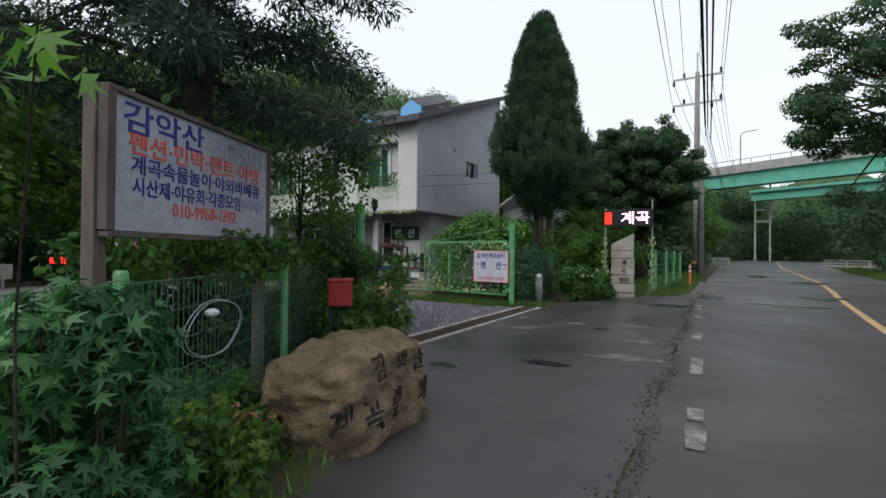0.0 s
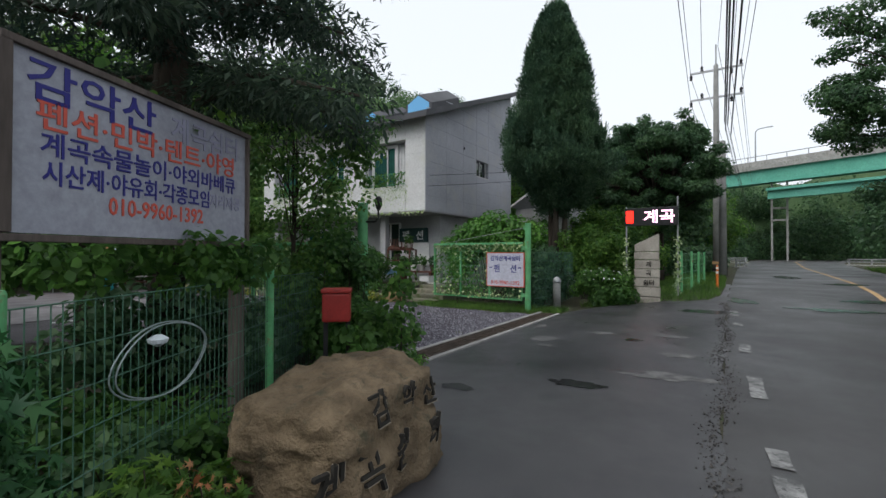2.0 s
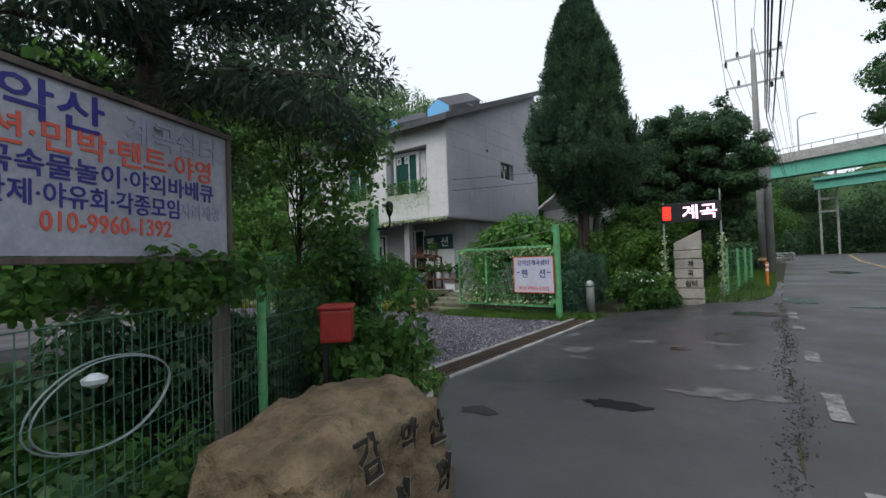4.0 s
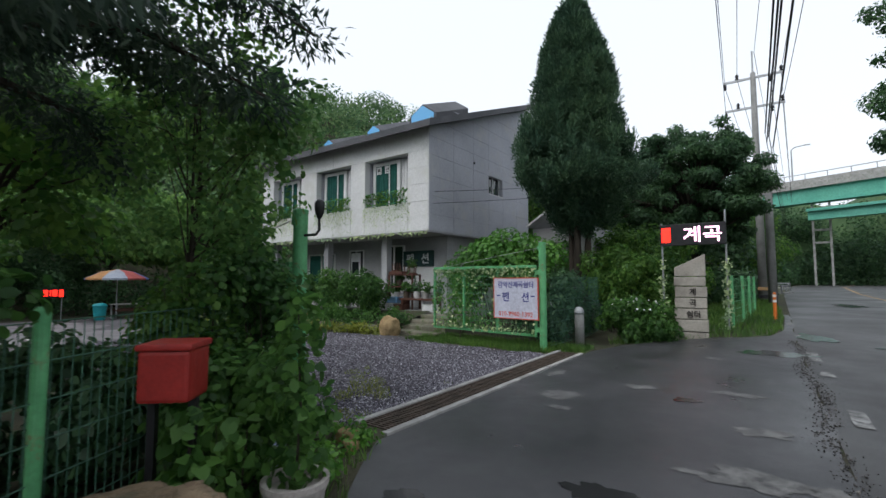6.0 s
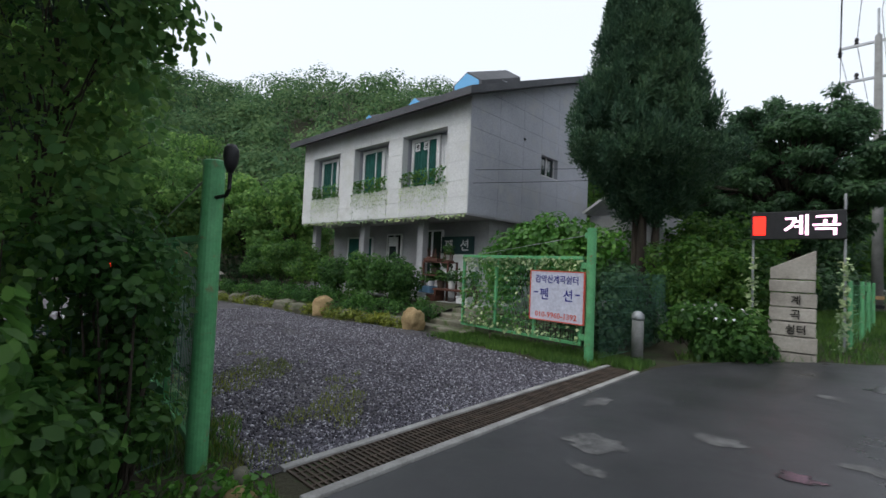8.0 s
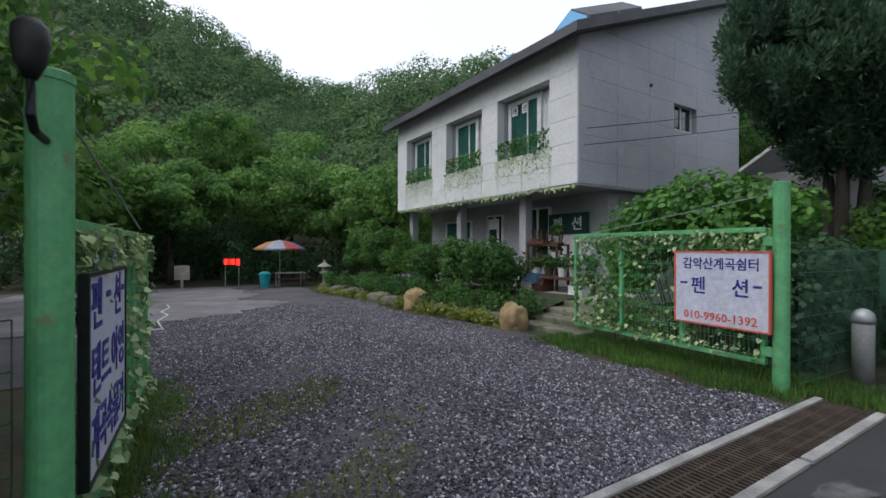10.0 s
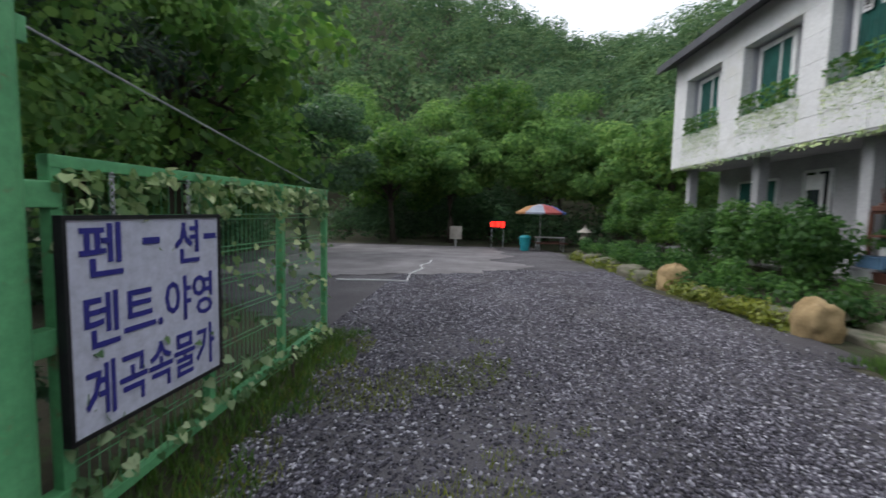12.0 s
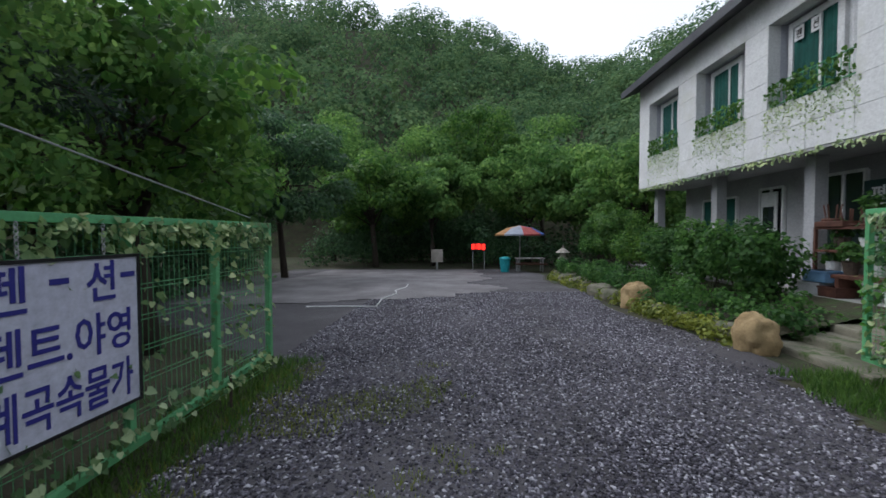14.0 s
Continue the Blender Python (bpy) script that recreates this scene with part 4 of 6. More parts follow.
fence_run([(2.35, -7.0, 0), (1.2, -4.6, 0), (0.0, -2.6, 0), (-0.55, -1.55, 0), (-1.0, -0.55, 0)], "dark green welded mesh fence with light green posts", skip=2)
fence_run([(-0.72, 5.55, 0), (-0.6, 7.6, 0), (-0.9, 10.0, 0)], "dark green mesh fence beside the gate post", top=1.5, posts=False)
fence_run([(2.25, 9.3, 0), (2.4, 11.0, 0), (2.5, 12.8, 0), (2.6, 14.6, 0)], "light green mesh fence along the road verge", top=1.2, mat=GREEN_PAINT, pitch=0.2).location.z = 0.27
hose = thing("hose", "pale coiled garden hose hung on the fence", "hose", at=(0.77, -3.83, 0.88))
for k, r in enumerate((0.245, 0.235)):
    cu = [(0.02 * k + 0.012 * math.sin(3 * a), r * math.cos(a) * 1.55, r * math.sin(a) * 0.8) for a in [i * math.tau / 36 for i in range(37)]]
    part("loop", path_tube(bmesh.new(), cu, 0.0042, 6), material("pale_hose", (0.22, 0.27, 0.27), 0.4) if k == 0 else bpy.data.materials["pale_hose"], hose)
hose.rotation_euler = (0, 0, radians(30))
part("spray_head", lathe(bmesh.new(), [(0.01, 0), (0.045, 0.02), (0.05, 0.04), (0.02, 0.06)], 12), material("spray_plastic", (0.5, 0.55, 0.58), 0.4), hose).location = (0.05, -0.12, 0.09)

# big painted board above the fence
SB, SE = Vector((0.73, -4.47, 0)), Vector((0.09, -2.92, 0))
st = bearing(SB, SE)
sw = (SE - SB).length
board = thing("roadside_board", "faded white roadside board, greyed in colour for shade, with navy and red lettering", "sign board", at=tuple((SB + SE) / 2 + Vector((0, 0, 1.97))), turn=st)
part("panel", boxed((-sw / 2, -0.015, -0.42), (sw / 2, 0.015, 0.42)), BOARD_WHITE, board)
bm = bmesh.new()
for lo, hi in (((-sw / 2 - 0.05, -0.04, -0.46), (sw / 2 + 0.05, 0.03, -0.425)), ((-sw / 2 - 0.05, -0.04, 0.42), (sw / 2 + 0.05, 0.03, 0.455)), ((-sw / 2 - 0.06, -0.04, -0.42), (-sw / 2, 0.03, 0.42)), ((sw / 2, -0.04, -0.42), (sw / 2 + 0.03, 0.03, 0.42))):
    box(bm, lo, hi, 0.005)
part("frame", bm, WOOD_FRAME, board, "peeling wooden frame")
for x in (-sw / 2 - 0.03, sw / 2 + 0.03):
    part("post", boxed((x - 0.045, 0.032, -2.05), (x + 0.045, 0.12, 0.46), 0.008), WOOD_FRAME, board)
face = pose(0, 0, 0, 90, 0, 0)
for text, size, width, x, z, ink in (("감악산", 0.2, 0.72, -0.41, 0.3, BLUE_INK), ("계곡쉼터", 0.17, 0.66, 0.4, 0.295, GREY_INK), ("펜션·민박·텐트·야영", 0.15, 1.42, -0.02, 0.145, RED_INK), ("계곡속물놀이·야외바베큐", 0.12, 1.42, 0.0, 0.005, BLUE_INK), ("시산제·야유회·각종모임", 0.12, 1.12, -0.14, -0.13, BLUE_INK), ("자리제공", 0.1, 0.34, 0.6, -0.13, GREY_INK), ("010-9960-1392", 0.1, 0.72, 0.0, -0.255, RED_INK)):
    lettering(text, size, ink, board, Matrix.Translation((x, -0.019, z)) @ face, width, 0.0015)


# ---- stones, markers, street furniture ----
def rocky(name, label, at, size, turn, mat, seed, rough=0.22, group="", category="rock", sub=4):
    bm = bmesh.new()
    bmesh.ops.create_icosphere(bm, subdivisions=sub, radius=1.0)
    for v in bm.verts:
        d = v.co.normalized()
        s = Vector((seed * 3.7, seed, -seed))
        k = 1 + rough * 0.8 * noise.fractal(d * 1.2 + s, 1.0, 2.2, 5) + rough * 0.7 * (noise.cell(d * 1.9 + noise.noise_vector(d * 2.3 + s) * 0.35 + s) - 0.5) * 0.35 - rough * 0.35 * abs(noise.noise(d * 3.1 + s)) + (rough * 0.2 * (0.5 - abs(noise.noise(d * 4.3 + s * 2)) * 2) + rough * 0.12 * noise.fractal(d * 7 + s, 1.0, 2.1, 3) if sub > 4 else 0)
        v.co = Vector((d.x * k * size[0], d.y * k * size[1], d.z * k * size[2]))
        q = max(abs(v.co.x) / size[0], abs(v.co.y) / size[1], abs(v.co.z) / size[2])
        v.co *= 0.6 + 0.4 / max(q, 0.5)
    ob = linked(name, bm, mat, smooth=True)
    ob.matrix_world = pose(*at, 0, 0, turn)
    return tagged(ob, label, category, group)


bm_rock = rocky("name_boulder", "large brown boulder carved with dark letters", (1.28, -2.93, 0.29), (0.68, 0.5, 0.5), 94, STONE, 2.3, 0.34, sub=5)
for v in bm_rock.data.vertices:  # the crest slopes down towards one end
    if v.co.z > 0:
        v.co.z *= 0.9 + 0.2 * v.co.x / 0.68
bpy.context.view_layer.update()
face = thing("boulder_lettering", "dark carved letters with pale rims on the boulder", "lettering", at=(1.28, -2.93, 0.29), turn=94)
for ch, x, z, s in (("감", -0.2, 0.28, 0.16), ("악", 0.12, 0.26, 0.14), ("산", 0.4, 0.22, 0.14), ("계", -0.58, -0.03, 0.2), ("곡", -0.32, -0.03, 0.18), ("쉼", -0.02, -0.02, 0.17), ("터", 0.34, -0.02, 0.17)):
    hit, spot, nor, _ = bm_rock.ray_cast(Vector((x, -3, z)), Vector((0, 1, 0)))
    if hit:
        flat = (nor * 0.6 + Vector((0, -0.4, 0))).normalized()
        turn = flat.to_track_quat("Z", "Y").to_matrix().to_4x4()
        lettering(ch, s * 1.26, CHALK, face, Matrix.Translation(spot - flat * 0.008 + Vector((0.004, 0, -0.004))) @ turn, depth=0.014, name="letter_rim")
        lettering(ch, s * 1.22, CARVED, face, Matrix.Translation(spot - flat * 0.006) @ turn, depth=0.014)

# rocks edging the raised bed
edge = [(-5.15, 5.5, 0.27, 0.22, 0.32), (-9.0, 5.5, 0.34, 0.26, 0.36), (-6.0, 5.6, 0.25, 0.2, 0.2), (-7.0, 5.65, 0.3, 0.2, 0.2), (-8.0, 5.6, 0.26, 0.2, 0.22), (-10.2, 5.5, 0.45, 0.28, 0.25), (-11.3, 5.5, 0.4, 0.3, 0.26), (-12.6, 5.6, 0.35, 0.3, 0.24), (-13.8, 5.6, 0.4, 0.3, 0.26), (-15.4, 5.7, 0.5, 0.35, 0.3), (-17.0, 5.8, 0.4, 0.35, 0.3)]
for i, (x, y, a, b, c) in enumerate(edge):
    rocky("edging_stone", "tan rounded boulder edging the raised bed" if i < 2 else "weathered stone half hidden in the bed", (x, y, ground_z(x, y) + c * (0.55 if i < 2 else 0.25)), (a, b, c), i * 37, TAN_STONE if i < 2 else MOSSY, i + 0.7, 0.5 if i < 2 else 0.34, "bed edging stones", "stone", 4)
for i, (x, y, s) in enumerate(((-0.2, -0.42, 0.11), (-0.05, -0.52, 0.075), (-0.45, -0.5, 0.09), (-0.55, -0.28, 0.08), (-0.2, -0.78, 0.08), (0.25, -0.95, 0.07))):
    rocky("verge_stone", "pale brown stone at the end of the drain", (x, y, s * 0.4), (s, s * 0.75, s * 0.75), i * 50, TAN_STONE if i < 2 else MOSSY, i + 5.2, 0.5, "verge stones", "stone", 3)
# stone steps up to the terrace
for k in range(4):
    bm = boxed((-5.55 + 0.06 * k, 5.8 + 0.42 * k, -0.1), (-3.85, 6.4 + 0.42 * k, 0.09 + 0.11 * k), 0.03)
    for v in bm.verts:
        v.co += Vector((0.03, 0.03, 0.015)) * noise.noise(v.co * 3)
    tagged(linked("stone_step", bm, MOSSY), "rough mossy stone step up to the terrace", "step", "stone steps", "structure")

# raised planting bed
bed_x, bed_y = np.linspace(-17.8, -5.35, 48), np.linspace(5.35, 7.6, 10)
v, f = [], []
for j, y in enumerate(bed_y):
    for x in bed_x:
        v.append((x, y, ground_z(x, y) - 0.02 + (0.1 + 0.42 * (j / 9)) * min(1, j / 1.2) + 0.06 * noise.noise((x, y, 0.5))))
w = len(bed_x)
for j in range(len(bed_y) - 1):
    f += [(j * w + i, j * w + i + 1, (j + 1) * w + i + 1, (j + 1) * w + i) for i in range(w - 1)]
tagged(from_arrays("planting_bed", v, f, EARTH, smooth=True), "raised earth bed in front of the terrace", "flower bed", kind="structure")

# upright stone marker
mk = thing("stone_marker", "tall slant-topped stone marker of stacked courses", "stone marker", at=(1.57, 7.75, climb(1.57, 7.75) - 0.04), turn=6)
zs = [0.0, 0.2, 0.46, 0.7, 0.93, 1.17, 1.38, 1.6]
for i, (a, b) in enumerate(zip(zs, zs[1:])):
    bm = bmesh.new()
    w0 = 0.315 - 0.003 * i
    top_l, top_r = (b - 0.015, b - 0.015) if i < 6 else (1.56, 1.86)
    pts = [(-w0, a), (w0, a), (w0, top_r), (-w0, top_l)]
    lo = [bm.verts.new((x, -0.11, z)) for x, z in pts]
    hi = [bm.verts.new((x, 0.11, z)) for x, z in pts]
    bm.faces.new(lo[::-1]), bm.faces.new(hi)
    for k in range(4):
        bm.faces.new((lo[k], lo[(k + 1) % 4], hi[(k + 1) % 4], hi[k]))
    bmesh.ops.recalc_face_normals(bm, faces=bm.faces)
    bmesh.ops.bevel(bm, geom=bm.edges[:], offset=0.012, segments=1, affect="EDGES")
    part("course", bm, GREY_STONE, mk).location = (0.01 * math.sin(i * 2.1), 0.008 * math.cos(i * 3), 0)
for ch, z in (("계", 1.05), ("곡", 0.81), ("쉼터", 0.57)):
    lettering(ch, 0.15, CARVED, mk, Matrix.Translation((0.04, -0.124, z)) @ pose(0, 0, 0, 90, 0, 0), depth=0.006)

# LED sign on two posts
LX, LY, LZ = 1.5, 9.0, climb(1.5, 9.0)
led = thing("led_sign", "black LED message sign on two ivy-wound posts, lit", "sign", at=(LX, LY, LZ))
part("case", boxed((-0.7, -0.07, 2.08), (0.7, 0.07, 2.6), 0.01), BLACK, led)
for x in (-0.68, 0.68):
    part("post", tube(bmesh.new(), (x, 0.09, -0.1), (x, 0.09, 2.9 if x > 0 else 2.65), 0.022), STEEL, led)
lettering("계곡", 0.38, LED_PINK, led, Matrix.Translation((0.22, -0.077, 2.34)) @ pose(0, 0, 0, 90, 0, 0), 0.8)
part("red_segment", boxed((-0.66, -0.079, 2.16), (-0.46, -0.072, 2.52)), LED_RED, led, "lit red character block")
for x in (-0.68, 0.68):
    p = np.column_stack([LX + x + RNG.normal(0, 0.05, 170), LY + 0.05 + RNG.normal(0, 0.05, 170), LZ + RNG.uniform(0.1, 1.75, 170)])
    v, f = leaf_arrays(p, RNG.normal(0, 1, (170, 3)), 0.075, HEART)
    tagged(from_arrays("post_ivy", v, f, F_PALE), "pale ivy wound round the sign post", "ivy", kind="stuff")
# second LED sign deep in the yard
led2 = thing("led_sign", "small red LED sign glowing on a stand deep in the yard", "sign", at=(-22.8, 2.75, ground_z(-22, 3)))
part("case", boxed((-0.05, -0.42, 1.0), (0.05, 0.42, 1.42), 0.01), BLACK, led2)
for a, b in ((-0.36, -0.2), (-0.14, -0.1), (-0.06, 0.12), (0.18, 0.34)):
    part("lit_segment", boxed((0.052, a, 1.08 if a < 0 else 1.05), (0.058, b, 1.36)), LED_RED, led2)
for y in (-0.3, 0.3):
    part("post", tube(bmesh.new(), (0, y, 0), (0, y, 1.0), 0.02), STEEL, led2)

# bollard
bol = thing("bollard", "weathered grey bollard with a rounded cap", "bollard", at=(-0.5, 6.65, 0))
part("shaft", lathe(bmesh.new(), [(0.1, 0), (0.1, 0.66), (0.095, 0.68)], 20), POLE_CONC, bol, smooth=True)
part("cap", lathe(bmesh.new(), [(0.105, 0.68), (0.11, 0.72), (0.1, 0.78), (0.06, 0.83), (0.01, 0.845)], 20), STEEL, bol, smooth=True)
# delineator
de = thing("delineator", "orange road delineator with white bands", "delineator", at=(3.08, 11.5, climb(3.08, 11.5)))
part("base", lathe(bmesh.new(), [(0.11, 0), (0.1, 0.03), (0.05, 0.05)], 16), BLACK, de)
part("tube", lathe(bmesh.new(), [(0.04, 0.05), (0.04, 0.74), (0.02, 0.77)], 14), ORANGE, de)
for z in (0.5, 0.64):
    part("band", lathe(bmesh.new(), [(0.042, z), (0.042, z + 0.07)], 14), WHITE_PLASTIC, de)

# red box on the fence and potted plant
rb = thing("red_box", "red plastic box with leaves on its lid, by the fence", "box", at=(0.34, -2.13, 0), turn=42)
part("body", boxed((-0.125, -0.125, 0.84), (0.125, 0.125, 1.1), 0.02), RED_BOX, rb)
part("lid", boxed((-0.135, -0.135, 1.1), (0.135, 0.135, 1.135), 0.012), RED_BOX, rb)
for x in (-0.1, 0.1):
    part("leg", boxed((x - 0.02, -0.02, 0), (x + 0.02, 0.02, 0.84)), BLACK, rb)
pot = thing("flower_pot", "pale round planter with a leafy plant", "flower pot", at=(0.66, -1.6, 0))
part("pot", lathe(bmesh.new(), [(0.13, 0), (0.17, 0.25), (0.19, 0.3), (0.19, 0.33), (0.16, 0.33), (0.15, 0.28)], 20), surface("pale_clay", (0.3, 0.27, 0.25), (0.5, 0.46, 0.43), 4, 30, 0.8), pot, smooth=False)
part("stem", path_tube(bmesh.new(), [(0, 0, 0.26), (0.02, 0.01, 0.7), (-0.03, 0.02, 1.25)], [0.012, 0.009, 0.004], 6), BARK, pot)
crown("plant", pot, F_SHRUB, [(0, 0, 0.42, 0.17, 0.17, 0.12), (0.04, 0.02, 0.72, 0.2, 0.18, 0.18), (-0.06, -0.03, 0.95, 0.2, 0.18, 0.2), (0.0, 0.03, 1.22, 0.15, 0.14, 0.18)], 520, 0.075, LEAF)

# parasol, bin, table, lantern at the far end of the yard
gz = ground_z(-22, 5)
um = thing("parasol", "striped parasol in red, blue and orange over a table", "parasol", at=(-21.6, 4.75, gz))
part("pole", tube(bmesh.new(), (0, 0, 0), (0, 0, 2.3), 0.025), STEEL, um)
STRIPES = [surface("parasol_" + n, tuple(c * 0.7 for c in col), col, 4, 30, 0.8) for n, col in (("red", (0.4, 0.09, 0.08)), ("blue", (0.08, 0.15, 0.4)), ("orange", (0.42, 0.22, 0.09)), ("white", (0.35, 0.38, 0.45)))]
for k in range(8):
    bm = bmesh.new()
    a0, a1 = k * math.tau / 8, (k + 1) * math.tau / 8
    ring = []
    for r, z in ((0.02, 2.3), (0.65, 2.18), (1.22, 1.88), (1.22, 1.8)):
        ring.append([bm.verts.new((r * math.cos(a), r * math.sin(a), z)) for a in (a0, (a0 + a1) / 2, a1)])
    for p, q in zip(ring, ring[1:]):
        for i in range(2):
            bm.faces.new((p[i], p[i + 1], q[i + 1], q[i]))
    part("gore", bm, STRIPES[k % 4], um)
tb = thing("slatted_table", "low pale slatted table under the parasol", "table", at=(-21.4, 5.2, gz))
for k in range(5):
    part("slat", boxed((-0.35 + 0.15 * k, -0.7, 0.66), (-0.22 + 0.15 * k, 0.7, 0.7)), CONCRETE, tb)
for x in (-0.3, 0.3):
    for y in (-0.6, 0.6):
        part("leg", boxed((x - 0.03, y - 0.03, 0), (x + 0.03, y + 0.03, 0.66)), STEEL, tb)
for x in (-0.55, 0.55):
    part("bench_board", boxed((x - 0.14, -0.75, 0.4), (x + 0.14, 0.75, 0.45)), DARKWOOD, tb)
bn = thing("teal_bin", "teal plastic bin with a lid", "bin", at=(-21.0, 3.95, gz))
part("body", lathe(bmesh.new(), [(0.2, 0), (0.26, 0.6), (0.27, 0.62)], 16), TEAL, bn)
part("lid", lathe(bmesh.new(), [(0.28, 0.62), (0.28, 0.68), (0.2, 0.76), (0.02, 0.79)], 16), TEAL, bn)
ln = thing("stone_lantern", "grey garden stone lantern beside the bed", "stone lantern", at=(-20.4, 6.6, gz))
for r0, r1, z0, z1 in ((0.28, 0.24, 0, 0.15), (0.1, 0.1, 0.15, 0.65), (0.24, 0.2, 0.65, 0.78), (0.15, 0.15, 0.78, 1.0), (0.36, 0.08, 1.0, 1.2), (0.06, 0.02, 1.2, 1.35)):
    part("tier", lathe(bmesh.new(), [(r0, z0), (r1, z1)], 8), GREY_STONE, ln)
sb = thing("notice_board", "narrow grey notice post by the dark tree edge", "notice board", at=(-22.0, 0.6, gz))
part("post", boxed((-0.05, -0.05, 0), (0.05, 0.05, 1.1)), POLE_CONC, sb)
part("panel", boxed((-0.03, -0.3, 0.45), (0.06, 0.3, 1.1), 0.01), GREY_STONE, sb)
hz = thing("yard_hose", "white hose lying across the yard", "hose", at=(-9, 0, 0))
pts = [(0.2, -1.6), (0.1, -0.8), (0.1, -0.1), (-1.2, -0.2), (-2.4, 0.0), (-3.2, -0.15), (-4.2, 0.05), (-5.2, 0.0)]
part("tube", path_tube(bmesh.new(), [(x, y, ground_z(x - 9, y) + 0.04) for x, y in pts], 0.018, 6), WHITE_PLASTIC, hz)

# things on the terrace
T = 0.46
rack = thing("plant_rack", "dark wooden rack crowded with pots and boxes", "rack", at=(-7.1, 8.35, T))
for z in (0.3, 0.72, 1.12):
    part("shelf", boxed((-0.55, -0.22, z), (0.55, 0.22, z + 0.04)), DARKWOOD, rack)
for x in (-0.52, 0.52):
    for y in (-0.2, 0.2):
        part("leg", boxed((x - 0.025, y - 0.025, 0), (x + 0.025, y + 0.025, 1.14)), DARKWOOD, rack)
tray = thing("wooden_tray", "dark brown wooden tray on top of the rack", "tray", at=(-7.3, 8.3, T + 1.16))
part("body", boxed((-0.3, -0.2, 0), (0.3, 0.2, 0.1), 0.015), DARKWOOD, tray)
bench = thing("bench", "dark red-brown wooden bench on the terrace", "bench", at=(-6.1, 8.0, T))
part("seat", boxed((-0.75, -0.2, 0.32), (0.75, 0.2, 0.38), 0.008), DARKWOOD, bench)
for x in (-0.65, 0.65):
    part("leg", boxed((x - 0.04, -0.18, 0), (x + 0.04, 0.18, 0.32)), DARKWOOD, bench)
for i, (x, y, w, h, mat, label, name) in enumerate(((-7.35, 7.95, 0.22, 0.2, WHITE_PLASTIC, "white storage crate on the terrace", "crate"), (-6.85, 7.9, 0.18, 0.17, DARKWOOD, "brown wooden box on the terrace", "crate"), (-5.6, 7.85, 0.2, 0.22, WHITE_PLASTIC, "white storage crate on the terrace", "crate"), (-7.25, 8.0, 0.24, 0.2, surface("blue_plastic", (0.15, 0.3, 0.5), (0.25, 0.42, 0.62), 4, 30, 0.5), "blue and white plastic box", "plastic_box"))):
    c = thing(name, label, "box", at=(x, y, T + (0.21 if name == "plastic_box" else 0)))
    part("body", boxed((-w, -0.16, 0), (w, 0.16, h), 0.012), mat, c)
    part("rim", boxed((-w - 0.012, -0.172, h - 0.03), (w + 0.012, 0.172, h), 0.006), mat, c)
for i, (x, y, z) in enumerate(((-6.7, 8.0, T + 0.38), (-6.3, 8.05, T + 0.38), (-5.9, 8.0, T + 0.38), (-5.5, 8.1, T + 0.38), (-7.4, 8.3, T + 0.34), (-6.9, 8.3, T + 0.34), (-7.3, 8.35, T + 0.76), (-6.8, 8.35, T + 0.76), (-6.75, 8.35, T + 1.16), (-10.2, 7.9, T), (-12.0, 7.9, T), (-9.3, 7.85, T))):
    fp = thing("flower_pot", "clay flower pot with a green plant on the terrace", "flower pot", "terrace pots", at=(x, y, z))
    part("pot", lathe(bmesh.new(), [(0.09, 0), (0.12, 0.2), (0.135, 0.22)], 12), WHITE_PLASTIC if i % 3 == 1 else RUST if i % 3 == 0 else CONCRETE, fp)
    crown("plant", fp, F_DARK if i % 2 else F_SHRUB, [(0, 0, 0.36, 0.17, 0.15, 0.2)], 110, 0.1, LEAF)
rocky("crumpled_bag", "crumpled white and blue plastic bag among the weeds", (-0.4, -1.16, 0.09), (0.2, 0.13, 0.1), 35, surface("printed_film", (0.08, 0.16, 0.3), (0.5, 0.54, 0.58), 9, 40, 0.35, 0.4), 3.4, 0.6, category="bag", sub=4)
rocky("white_sack", "white cloth sack slumped beside the rack", (-7.95, 8.1, T + 0.17), (0.14, 0.12, 0.19), 20, WHITE_PLASTIC, 8.1, 0.14, category="sack", sub=3)
for k in range(3):
    st = thing("stool", "upturned dark wooden stool stacked on the rack", "stool", "stacked stools", at=(-7.45 + 0.38 * k, 8.3, T + (1.26 if k == 0 else 1.16)), turn=20 * k)
    part("seat", lathe(bmesh.new(), [(0.15, 0), (0.16, 0.03), (0.15, 0.05)], 14), DARKWOOD, st)
    for a in range(4):
        q = a * math.pi / 2 + 0.4
        part("leg", tube(bmesh.new(), (0.1 * math.cos(q), 0.1 * math.sin(q), 0.05), (0.14 * math.cos(q), 0.14 * math.sin(q), 0.3), 0.014, n=6), DARKWOOD, st)
ac = thing("rain_pipe", "grey drainpipe at the corner of the ground floor", "pipe", at=(-14.75, 8.5, 0.4))
part("pipe", tube(bmesh.new(), (0, 0, 0), (0, 0, 2.58), 0.04), POLE_CONC, ac)

